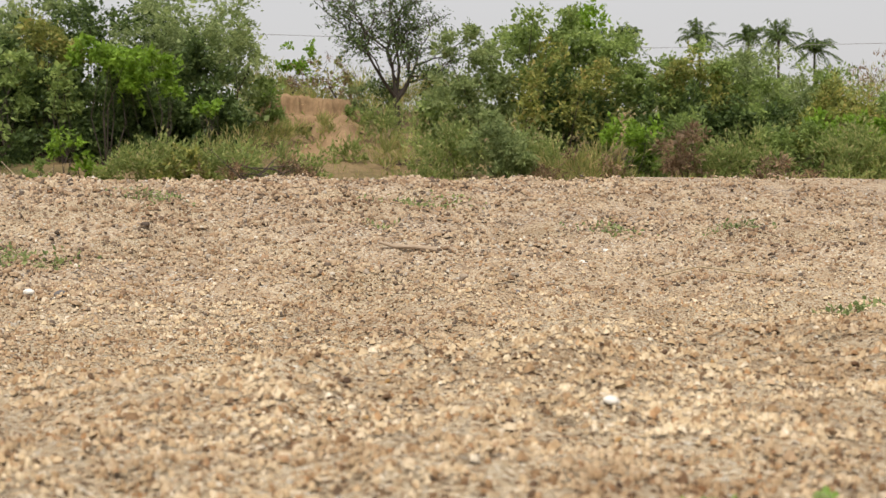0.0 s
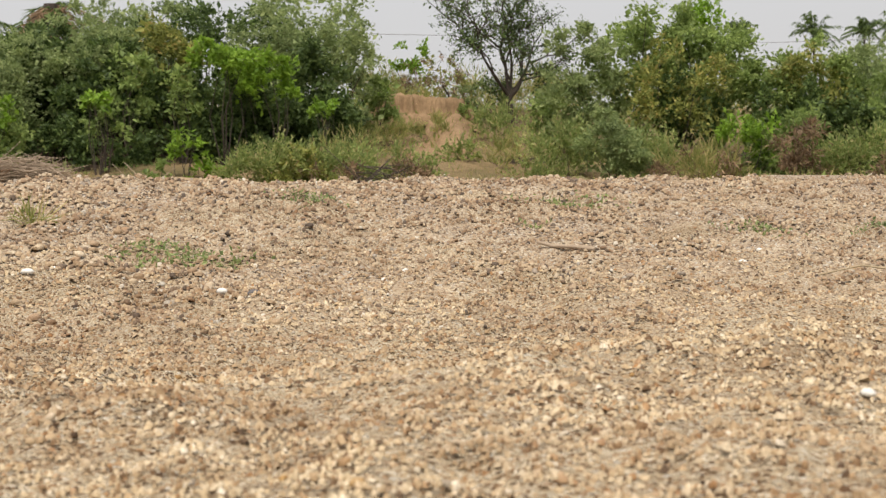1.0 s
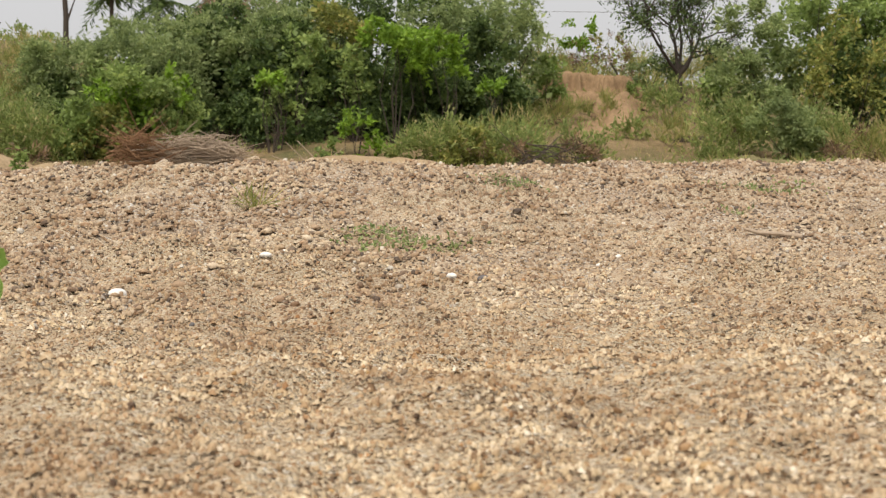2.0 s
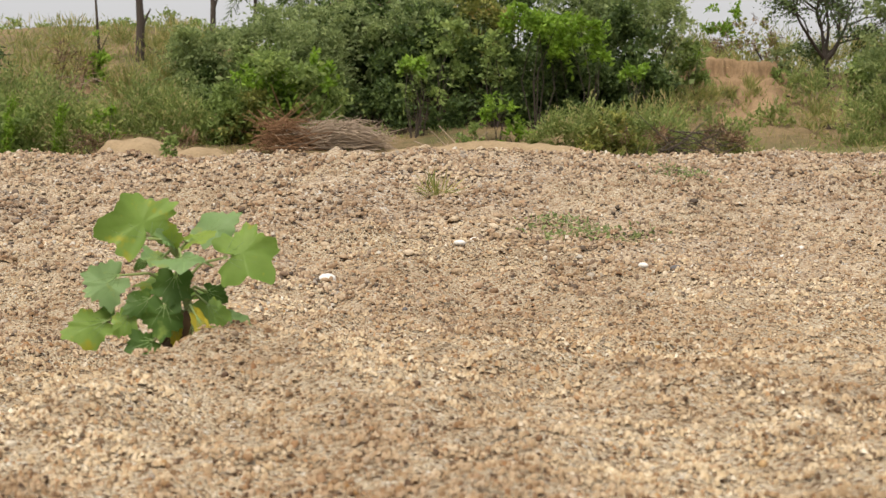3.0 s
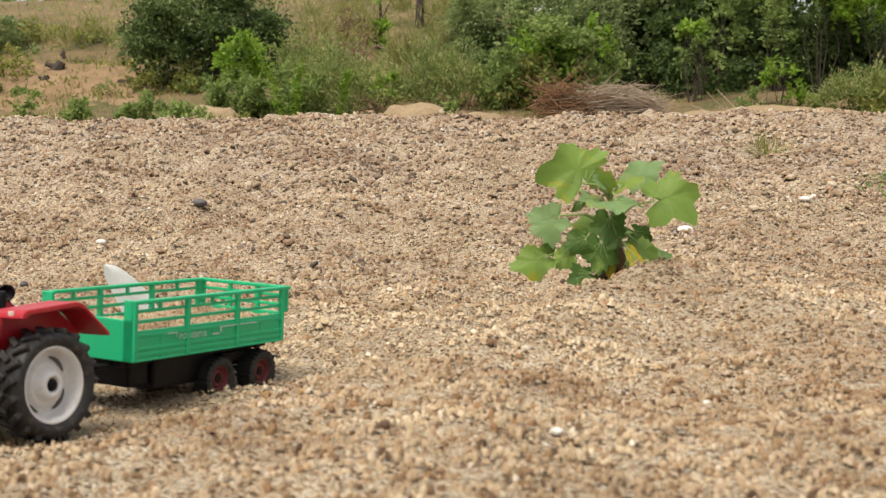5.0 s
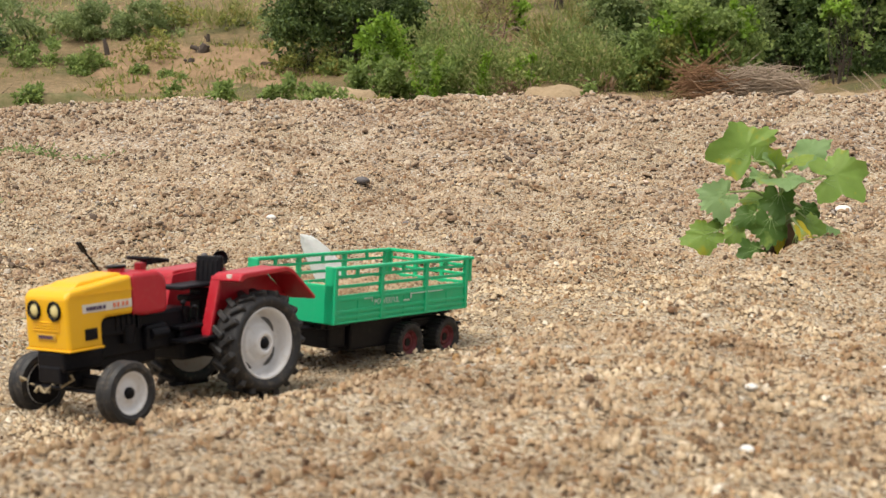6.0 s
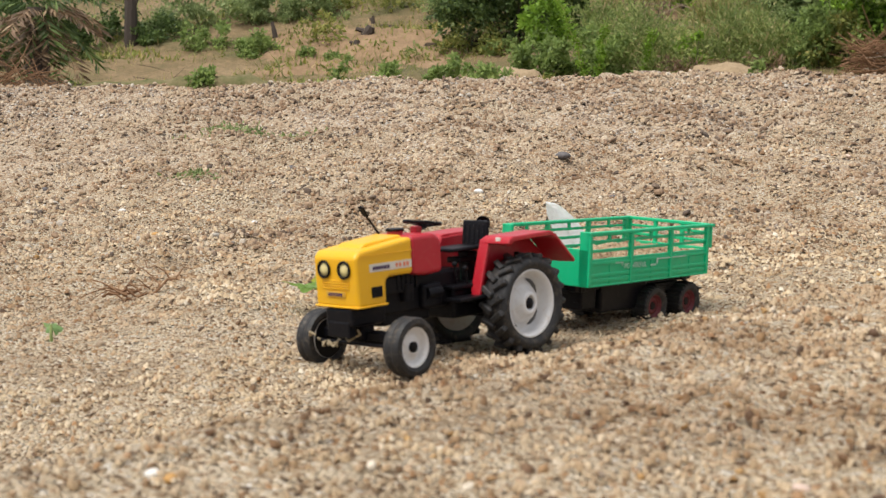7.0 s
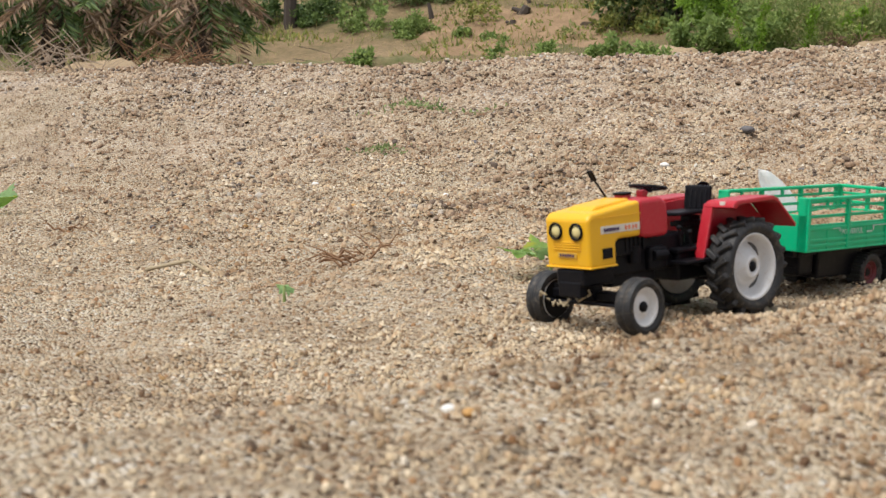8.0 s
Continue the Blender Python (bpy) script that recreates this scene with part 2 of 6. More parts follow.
def big_leaf(name, a, b, spot, amount):
    """A broad leaf's skin: mottled green with yellowed blotches."""
    m, n, l, bs = material(name, 0.5, spec=0.35)
    t, f, y = noise_node(n, l, 30, 4), noise_node(n, l, 240, 4, 0.7), noise_node(n, l, 55, 3)
    r = ramp_node(n, [(0.3, a), (0.7, b)])
    l.new(t.outputs["Fac"], r.inputs["Fac"])
    yr = ramp_node(n, [(0.62 - amount, (0, 0, 0)), (0.72 - amount, (1, 1, 1))])
    l.new(y.outputs["Fac"], yr.inputs["Fac"])
    c = mixed(n, l, r.outputs["Color"], spot, yr.outputs["Color"])
    l.new(c, bs.inputs["Base Color"])
    tr = n.new("ShaderNodeBsdfTranslucent")
    l.new(c, tr.inputs["Color"])
    mx = n.new("ShaderNodeMixShader")
    mx.inputs["Fac"].default_value = 0.3
    l.new(bs.outputs["BSDF"], mx.inputs[1])
    l.new(tr.outputs["BSDF"], mx.inputs[2])
    l.new(mx.outputs["Shader"], n["Material Output"].inputs["Surface"])
    bumped(n, l, bs, f.outputs["Fac"], 0.25, 0.0008)
    return m


PLANT_LEAF = big_leaf("broad_green_leaf", (0.23, 0.37, 0.080), (0.34, 0.49, 0.125), (0.46, 0.48, 0.07), 0.04)
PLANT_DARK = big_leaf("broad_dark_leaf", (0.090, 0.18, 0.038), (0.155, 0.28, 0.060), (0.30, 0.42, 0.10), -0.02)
PLANT_PALE = big_leaf("broad_pale_leaf", (0.27, 0.42, 0.17), (0.36, 0.51, 0.25), (0.44, 0.50, 0.14), 0.03)
PLANT_FRESH = big_leaf("young_yellow_green_leaf", (0.32, 0.44, 0.08), (0.42, 0.54, 0.13), (0.46, 0.52, 0.14), 0.0)
PLANT_YELLOW = big_leaf("yellowed_leaf", (0.42, 0.42, 0.05), (0.60, 0.50, 0.05), (0.26, 0.38, 0.06), -0.04)
PLANT_BROWN = big_leaf("withered_leaf", (0.05, 0.03, 0.015), (0.12, 0.07, 0.03), (0.2, 0.12, 0.04), 0.0)
VEIN = plastic("pale_vein", (0.27, 0.40, 0.14), 0.6, 0.0)
YELLOW_STEM = plastic("yellow_green_stem", (0.34, 0.36, 0.08), 0.6, 0.1)
STEM = plastic("green_stem", (0.20, 0.26, 0.08), 0.6, 0.2)


# ---- helpers ----
def part(name, bm, mat, parent=None, label="", smooth=False, m=None):
    """Links a bmesh as one mesh object under a thing or a part."""
    me = bpy.data.meshes.new(name)
    bm.to_mesh(me)
    bm.free()
    me.materials.append(mat)
    if smooth:
        me.polygons.foreach_set("use_smooth", [True] * len(me.polygons))
    ob = new(name, me)
    if parent is not None:
        ob.parent = parent
    if m is not None:
        ob.matrix_basis = m
    if label:
        ob["label"] = label
    return ob


def box(sx, sy, sz, cx=0, cy=0, cz=0, bevel=0.0, seg=2):
    bm = bmesh.new()
    bmesh.ops.create_cube(bm, size=1, matrix=Matrix.Translation((cx, cy, cz)) @ Matrix.Diagonal((sx, sy, sz, 1)))
    if bevel:
        bmesh.ops.bevel(bm, geom=bm.edges[:], offset=bevel, segments=seg, profile=0.5, affect="EDGES")
    return bm


def join(*bms):
    """All the given bmeshes as one."""
    out = bmesh.new()
    for b in bms:
        me = bpy.data.meshes.new("piece")
        b.to_mesh(me)
        b.free()
        out.from_mesh(me)
        bpy.data.meshes.remove(me)
    return out


def moved(bm, m):
    bmesh.ops.transform(bm, matrix=m, verts=bm.verts[:])
    return bm


def crisp(bm, angle=0.9):
    """Keeps the rims of thin sheets sharp under smooth shading."""
    bm.normal_update()
    for e in bm.edges:
        if len(e.link_faces) == 2 and e.calc_face_angle(0) > angle:
            e.smooth = False
    return bm


def rod(a, b, r, r2=None, sides=10):
    """A tapered round bar from a to b."""
    a, b = Vector(a), Vector(b)
    d = b - a
    bm = bmesh.new()
    bmesh.ops.create_cone(bm, cap_ends=True, segments=sides, radius1=r, radius2=r if r2 is None else r2, depth=d.length)
    return moved(bm, Matrix.Translation((a + b) / 2) @ d.to_track_quat("Z", "Y").to_matrix().to_4x4())


def lathe(profile, steps=36):
    """Turns a list of (radius, along) round the y axis."""
    bm = bmesh.new()
    rings = []
    for r, y in profile:
        if r < 1e-6:
            rings.append([bm.verts.new((0, y, 0))])
        else:
            rings.append([bm.verts.new((r * math.cos(a), y, r * math.sin(a))) for a in (2 * math.pi * k / steps for k in range(steps))])
    for p, q in zip(rings, rings[1:]):
        for k in range(steps):
            j = (k + 1) % steps
            vs = [p[k % len(p)], p[j % len(p)], q[j % len(q)], q[k % len(q)]]
            vs = list(dict.fromkeys(vs))
            if len(vs) > 2:
                bm.faces.new(vs)
    bmesh.ops.recalc_face_normals(bm, faces=bm.faces[:])
    return bm


def prism(outline, y0, y1, bevel=0.0, seg=2):
    """An outline in x and z, made solid between y0 and y1."""
    bm = bmesh.new()
    vs = [bm.verts.new((x, y0, z)) for x, z in outline]
    f = bm.faces.new(vs)
    up = bmesh.ops.extrude_face_region(bm, geom=[f])["geom"]
    bmesh.ops.translate(bm, vec=(0, y1 - y0, 0), verts=[v for v in up if isinstance(v, bmesh.types.BMVert)])
    bmesh.ops.recalc_face_normals(bm, faces=bm.faces[:])
    if bevel:
        bmesh.ops.bevel(bm, geom=bm.edges[:], offset=bevel, segments=seg, profile=0.5, affect="EDGES")
    return bm


def thing(name, label, category, m=None, group="", kind=""):
    ob = new(name)
    ob.empty_display_size = 0.05
    if m is not None:
        ob.matrix_world = m
    return tagged(ob, label, category, group, kind)


def sheet_mesh(name, verts, faces, mat, smooth=True):
    """A mesh from numpy arrays of corners and of faces, all of one size."""
    me = bpy.data.meshes.new(name)
    verts, faces = np.asarray(verts, np.float32), np.asarray(faces, np.int32)
    k = faces.shape[1]
    me.vertices.add(len(verts))
    me.vertices.foreach_set("co", verts.ravel())
    me.loops.add(faces.size)
    me.loops.foreach_set("vertex_index", faces.ravel())
    me.polygons.add(len(faces))
    me.polygons.foreach_set("loop_start", np.arange(len(faces), dtype=np.int32) * k)
    me.polygons.foreach_set("loop_total", np.full(len(faces), k, np.int32))
    me.polygons.foreach_set("use_smooth", np.full(len(faces), smooth))
    me.update(calc_edges=True)
    me.materials.append(mat)
    return me


# ---- ground: one sheet of sand and gravel up to the far bank and the horizon ----
rng = np.random.default_rng(7)
WAVES = [(rng.uniform(0, 6.28), rng.uniform(0, 6.28)) for _ in range(40)]


def swell(x, y, size, seed, octaves=3):
    """Smooth unevenness of about the given wavelength, between -1 and 1."""
    out, amp = 0 * x, 1.0
    for k in range(octaves):
        for j in range(3):
            a, p = WAVES[(seed * 7 + k * 3 + j) % 40]
            out = out + amp / 3 * np.sin((x * np.cos(a) + y * np.sin(a)) * 6.283 / size + p + 1.3 * np.sin((x * np.sin(a) - y * np.cos(a)) * 3.7 / size + a))
        amp, size = amp * 0.5, size * 0.53
    return out


def ease(v, a, b):
    s = np.clip((v - a) / (b - a), 0, 1)
    return s * s * (3 - 2 * s)


def bump_at(x, y, cx, cy, rx, ry, turn=0.0):
    c, s = math.cos(turn), math.sin(turn)
    u, v = ((x - cx) * c + (y - cy) * s) / rx, (-(x - cx) * s + (y - cy) * c) / ry
    return np.exp(-(u * u + v * v))


def height(x, y):
    x, y = np.asarray(x, float), np.asarray(y, float)
    # the sandy hollow in which the wheels run, and the higher ground on its camera side
    z = np.full_like(x + y, -0.114)
    side = (x + 0.75) * 0.883 - (y - 0.60) * 0.469
    hollow = np.maximum(ease(y - 0.12 * x, 0.82, 1.18), 1 - ease(side + 0.012 * swell(x, y, 0.3, 8), 0.130, 0.215))
    z = z - 0.0455 * hollow
    z = z + 0.036 * bump_at(x, y, -0.31, 1.00, 0.22, 0.11, 0.3)
    z = z + 0.020 * ease(y, 1.5, 2.0) + 0.018 * bump_at(x, y, -0.722, 0.846, 0.03, 0.03)
    z = z - 0.016 * bump_at(x, y, -0.34, 0.58, 0.10, 0.12)
    # the gravel bar that rises behind the track to a crest
    foot = 2.08 + 0.26 * x + 0.05 * swell(x, y, 1.1, 9)
    top = 0.150 + 0.006 * ease(-x, -0.6, 0.3) - 0.008 * np.maximum(x, 0) - 0.003 * np.minimum(x, 0) - 0.003 + 0.008 * swell(x, y * 0.4, 1.6, 5)
    z = z + top * ease(y, foot - 0.35, foot + 1.55)
    back = foot + 2.0
    z = z - 0.55 * ease(y, back, back + 5.0) + 0.45 * ease(y, 13.0, 20.5)
    near = 1 - ease(y, 5.0, 9.0)
    z = z + near * (0.008 * swell(x, y, 0.55, 1) * (1 - 0.8 * bump_at(x, y, -0.72, 0.66, 0.2, 0.3)) + 0.0095 * swell(x, y, 0.21, 2) * (1 - 0.8 * bump_at(x, y, -0.75, 0.62, 0.09, 0.2, -0.5)) * ease(y, 0.2, 0.8) + 0.0022 * swell(x, y, 0.04, 3, 2) + 0.0034 * swell(x, y, 0.075, 16, 2) * (1 - bump_at(x, y, -0.74, 0.64, 0.16, 0.26, -0.5))
                    + 0.0058 * swell(x, y, 0.105, 12, 2) * ease(y, 0.55, 1.0) * (1 - bump_at(x, y, -0.74, 0.64, 0.16, 0.26, -0.5)))
    z = z + near * ease(y, 1.5, 2.2) * (0.013 * swell(x, y, 0.36, 14, 2) + 0.006 * swell(x, y, 0.15, 15, 2))
    z = z - 0.0045 * bump_at(x, y, -0.665, 0.80, 0.06, 0.08)
    # the far bank
    edge = 24.0 + 0.8 * swell(x, y * 0, 14.0, 4)
    rise = 1.65 + 0.012 * x
    z = z + rise * ease(y, edge, edge + 8.0) + ease(y, 17, 22) * 0.10 * swell(x, y, 3.0, 6)
    z = z + 1.6 * ease(y, 29.5, 37) * ease(-x, -2, 3)
    return z


def ground_sheet():
    def line(lo, hi, n, a, b, m):
        """Close steps between lo and hi, then wider ones out to a and b."""
        inner = np.linspace(lo, hi, n)
        g = (np.linspace(0, 1, m + 1)[1:]) ** 3.2
        return np.concatenate([(lo - (lo - a) * g)[::-1], inner, hi + (b - hi) * g])
    xs = line(-2.6, 2.2, 210, -900, 900, 42)
    ys = line(-0.2, 4.4, 210, -400, 1500, 66)
    X, Y = np.meshgrid(xs, ys)
    Z = height(X, Y)
    V = np.stack([X, Y, Z], -1).reshape(-1, 3)
    i = np.arange((len(ys) - 1) * len(xs)).reshape(len(ys) - 1, len(xs))[:, :-1].ravel()
    F = np.stack([i, i + 1, i + 1 + len(xs), i + len(xs)], -1)
    return tagged(new("ground", sheet_mesh("ground", V, F, GROUND)), "tan coarse river sand rising to an earthen far bank", "ground", kind="structure")


ground = ground_sheet()


# loose stones of four makes, by what their size calls for: a small peaked grain, a ridged one, a blunt pebble, a round cobble
PEAK = (np.array([[0.56, 0, -0.25], [-0.56, 0, -0.25], [0, 0.56, -0.25], [0, -0.56, -0.25], [0, 0, 0.5]]),
        np.array([[0, 2, 4], [2, 1, 4], [1, 3, 4], [3, 0, 4]]))
RIDGE = (np.array([[0.50, 0.36, -0.30], [-0.50, 0.36, -0.30], [-0.50, -0.36, -0.30], [0.50, -0.36, -0.30], [0.26, 0, 0.42], [-0.26, 0, 0.42]]),
         np.array([[0, 1, 5], [0, 5, 4], [2, 3, 4], [2, 4, 5], [1, 2, 5], [3, 0, 4]]))


def cobble():
    turn = np.arange(7) * 6.2832 / 7
    rings = [np.stack([r * np.cos(turn + o), r * np.sin(turn + o), 0 * turn + z], -1) for r, z, o in ((0.46, -0.30, 0), (0.50, 0.02, 0.2), (0.34, 0.33, 0.1))]
    v = np.concatenate(rings + [np.array([[0, 0, 0.44]])])
    f = []
    for j in range(7):
        i = (j + 1) % 7
        for o in (0, 7):
            f += [[o + j, o + i, o + 7 + i], [o + j, o + 7 + i, o + 7 + j]]
        f.append([14 + j, 14 + i, 21])
    return v, np.array(f)


COBBLE = cobble()
PEBBLE_BODY = (np.array([[0.50, 0.0, -0.30], [0.0, 0.44, -0.30], [-0.50, 0.0, -0.30], [0.0, -0.44, -0.30], [0.28, 0.20, 0.36], [-0.24, 0.24, 0.40], [-0.28, -0.20, 0.36], [0.24, -0.24, 0.40]]),
               np.array([[0, 1, 4], [1, 5, 4], [1, 2, 5], [2, 6, 5], [2, 3, 6], [3, 7, 6], [3, 0, 7], [0, 4, 7], [4, 5, 6], [4, 6, 7]]))


def scatter(name, label, x, y, size, mat, make=PEAK, flat=0.62, sink=0.25, pile=0.0, rough=0.16):
    """Loose stones as one mesh, each turned, squashed and roughened. pile: how high some lie on others."""
    n = len(x)
    c, q = make
    k = len(c)
    v = c[None] * (1 + rng.uniform(-rough, rough, (n, k, 3))) + rng.uniform(-0.06, 0.06, (n, k, 3))
    v *= size[:, None, None] * np.stack([rng.uniform(0.9, 1.3, n), rng.uniform(0.75, 1.05, n), rng.uniform(0.8, 1.2, n) * flat], -1)[:, None]
    tilt = rng.normal(0, 0.22, (n, 2))
    v[:, :, 2] += v[:, :, 0] * tilt[:, :1] + v[:, :, 1] * tilt[:, 1:]
    a = rng.uniform(0, 6.283, n)
    ca, sa = np.cos(a)[:, None], np.sin(a)[:, None]
    vx, vy = v[:, :, 0] * ca - v[:, :, 1] * sa, v[:, :, 0] * sa + v[:, :, 1] * ca
    z = height(x, y) + size * flat * (0.42 - sink) + pile * size * rng.uniform(0, 1, n) ** 3
    V = np.stack([vx + x[:, None], vy + y[:, None], v[:, :, 2] + z[:, None]], -1).reshape(-1, 3)
    F = (q[None] + (np.arange(n) * k)[:, None, None]).reshape(-1, q.shape[1])
    return tagged(new(name, sheet_mesh(name, V, F, mat)), label, "gravel", kind="stuff")


def fan(n, r0, r1, power=1.0):
    """Places in a wedge fitted to the camera's view along its path, thinning out with distance from it."""
    r = (r0 ** (2 - power) + rng.uniform(0, 1, n) * (r1 ** (2 - power) - r0 ** (2 - power))) ** (1 / (2 - power))
    a = rng.uniform(-0.76, 0.76, n)
    x0 = rng.uniform(-0.56, 0.02, n)
    return x0 + r * np.sin(a), -0.44 + 0.75 * (x0 + 0.56) + r * np.cos(a)


def bar_places(n, r0, r1, power=1.0):
    """Places on the bar, up to just behind its crest."""
    x, y = fan(int(n * 1.6), r0, r1, power)
    rise = y - 2.08 - 0.26 * x
    keep = (rise > -0.75) & (rise < 1.8)
    return x[keep][:n], y[keep][:n]


def pebbly(x, y):
    """0 where the bar is sandy, 1 where pebbles crowd."""
    rise = y - 2.08 - 0.26 * x
    return np.clip(0.42 + 0.55 * swell(x, y, 0.55, 10) + 0.25 * swell(x, y, 0.2, 17) + 0.28 * ease(rise, 0.3, 1.4) - 0.35 * ease(-rise, 0.0, 0.5), 0, 1)


def gravel():
    x, y = fan(41000, 0.34, 0.95, 0.7)
    scatter("sand_grains", "coarse tan and amber quartz sand grains", x, y, 0.0018 + 0.0028 * rng.uniform(0, 1, len(x)) ** 2.5, GRAIN, PEBBLE_BODY, 0.90, 0.28, 0.35)
    x, y = fan(3900, 0.36, 1.9, 0.8)
    clump = swell(x, y, 0.16, 18) + 0.5 * swell(x, y, 0.5, 19) + 0.4 * rng.normal(0, 1, len(x)) > 0.1
    x, y = x[clump], y[clump]
    scatter("coarse_grains", "larger amber, brown and white grains gathered in patches on the sand", x, y, 0.0031 + 0.0034 * rng.uniform(0, 1, len(x)) ** 2.6, COARSE, COBBLE, 0.75, 0.22, 0.2)
    x, y = fan(78000, 0.65, 1.75, 1.0)
    scatter("sand_grains", "coarse tan sand grains along the wheel track", x, y, 0.0015 + 0.0026 * rng.uniform(0, 1, len(x)) ** 2.2, GRAIN, PEAK, 0.85, 0.22, 0.3)
    x, y = fan(57000, 1.2, 2.6, 1.0)
    scatter("sand_grains", "coarse tan sand at the foot of the bar", x, y, 0.0026 + 0.0034 * rng.uniform(0, 1, len(x)) ** 2.4, GRAIN, RIDGE, 0.85, 0.15, 0.3)
    x, y = bar_places(74000, 1.6, 4.9, 1.0)
    p = pebbly(x, y)
    scatter("bar_gravel", "mixed tan, brown and grey river gravel", x, y, (0.0057 + 0.0017 * (y - 1.6).clip(0, 2.2)) * (0.74 + 0.5 * p) * rng.uniform(0.7, 1.3, len(x)), PEBBLE, PEBBLE_BODY, 0.74, 0.14, 0.3)
    x, y = bar_places(14000, 1.7, 4.9, 0.9)
    keep = pebbly(x, y) > rng.uniform(0.1, 0.9, len(x))
    x, y = x[keep], y[keep]
    scatter("bar_pebbles", "larger rounded brown and pale pebbles on the bar", x, y, 0.0062 + 0.008 * rng.uniform(0, 1, len(x)) ** 3.0, PEBBLE, COBBLE, 0.62, 0.14, 0.25)
    # beds of larger stones
    beds = [((0.0, 2.36), 0.16, 0.22, 420), ((1.52, 2.12), 0.20, 0.07, 160), ((-0.75, 2.45), 0.25, 0.18, 260)]
    x = np.concatenate([cx + rng.normal(0, rx, n) for (cx, cy), rx, ry, n in beds])
    y = np.concatenate([cy + rng.normal(0, ry, n) for (cx, cy), rx, ry, n in beds])
    scatter("stone_bed", "bed of larger grey, brown and pale stones on the bar", x, y, 0.007 + 0.011 * rng.uniform(0, 1, len(x)) ** 2.5, PEBBLE, COBBLE, 0.6, 0.12, 0.2)
    n = 10500
    x = rng.uniform(-3.6, 3.2, n)
    y = 2.08 + 0.26 * x + rng.uniform(0.95, 1.95, n)
    scatter("crest_gravel", "grey and brown river gravel on the crest", x, y, 0.0062 + 0.009 * rng.uniform(0, 1, n) ** 3.0, PEBBLE, PEBBLE_BODY, 0.62, 0.2, 0.15)


gravel()


# ---- the toy tractor ----
def carcass(R, W, bead, lug_h):
    """A tyre's body round the y axis, without its lugs."""
    h = W / 2
    return lathe([(bead, -h * 0.72), (bead + 0.25 * (R - bead), -h * 0.98), (R - lug_h * 1.9, -h), (R - lug_h * 1.1, -h * 0.82),
                  (R - lug_h, -h * 0.3), (R - lug_h, h * 0.3), (R - lug_h * 1.1, h * 0.82), (R - lug_h * 1.9, h),
                  (bead + 0.25 * (R - bead), h * 0.98), (bead, h * 0.72), (bead, -h * 0.72)], 44)


def lug_ring(wheel, bm, turns):
    """One lug's mesh, shared by objects of their own at each of the given poses."""
    first = part("lug", bm, RUBBER, wheel)
    first.matrix_basis = turns[0]
    for m in turns[1:]:
        ob = new("lug", first.data)
        ob.parent, ob.matrix_basis = wheel, m


def rear_wheel(t, y, side):
    """side 1: its dished face looks to the left of the tractor."""
    m = pose(0, y, 0.0322) if side > 0 else pose(0, y, 0.0322, 0, 0, 180)
    R, W, lug_h = 0.0339, 0.0215, 0.0026
    w = part("rear_wheel", carcass(R, W, 0.0232, lug_h), RUBBER, t, "large rear wheel with a black lugged tyre", True, m)
    for s in (-1, 1):
        b = moved(box(0.0040, W * 0.51, lug_h * 2.0, 0, s * W * 0.25, 0, lug_h * 0.25, 1), Matrix.Translation((0, 0, R - lug_h * 0.95)) @ Matrix.Rotation(s * 0.55, 4, "Z"))
        lug_ring(w, b, [Matrix.Rotation(2 * math.pi * (k + (0.5 if s > 0 else 0)) / 19, 4, "Y") for k in range(19)])
    rim = lathe([(0.0, 0.0028), (0.0042, 0.0028), (0.0046, 0.0066), (0.0066, 0.0070), (0.0082, 0.0060), (0.0102, 0.0022), (0.0116, 0.0012), (0.0130, 0.0014), (0.0140, -0.0010), (0.0180, -0.0026),
                 (0.0198, -0.0016), (0.0206, 0.0040), (0.0215, 0.0074), (0.0230, 0.0082), (0.0237, 0.0070), (0.0231, -0.009), (0.0, -0.009)], 56)
    part("rim", rim, GREY_RIM, w, "silver-grey dished rim", True)
    part("hub_cap", lathe([(0.0, 0.0072), (0.0022, 0.0072), (0.0036, 0.0064), (0.0040, 0.0030), (0.0, 0.0030)], 20), BLACK, w, "black hub cap", True)
    # solid dark inlays: the shade inside the rim openings is put into their colour
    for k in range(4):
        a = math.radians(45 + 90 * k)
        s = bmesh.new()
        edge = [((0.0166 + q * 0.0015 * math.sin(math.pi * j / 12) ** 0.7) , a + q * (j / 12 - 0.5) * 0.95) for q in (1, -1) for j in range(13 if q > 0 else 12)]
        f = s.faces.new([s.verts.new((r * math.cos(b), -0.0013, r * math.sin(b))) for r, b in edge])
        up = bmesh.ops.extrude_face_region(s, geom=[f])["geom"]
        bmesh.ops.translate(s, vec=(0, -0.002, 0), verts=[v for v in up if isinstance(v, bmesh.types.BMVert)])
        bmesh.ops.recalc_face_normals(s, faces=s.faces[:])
        part("rim_slot", s, SLOT_SHADE, w, "dark curved inlay for a shaded rim opening")
    return w


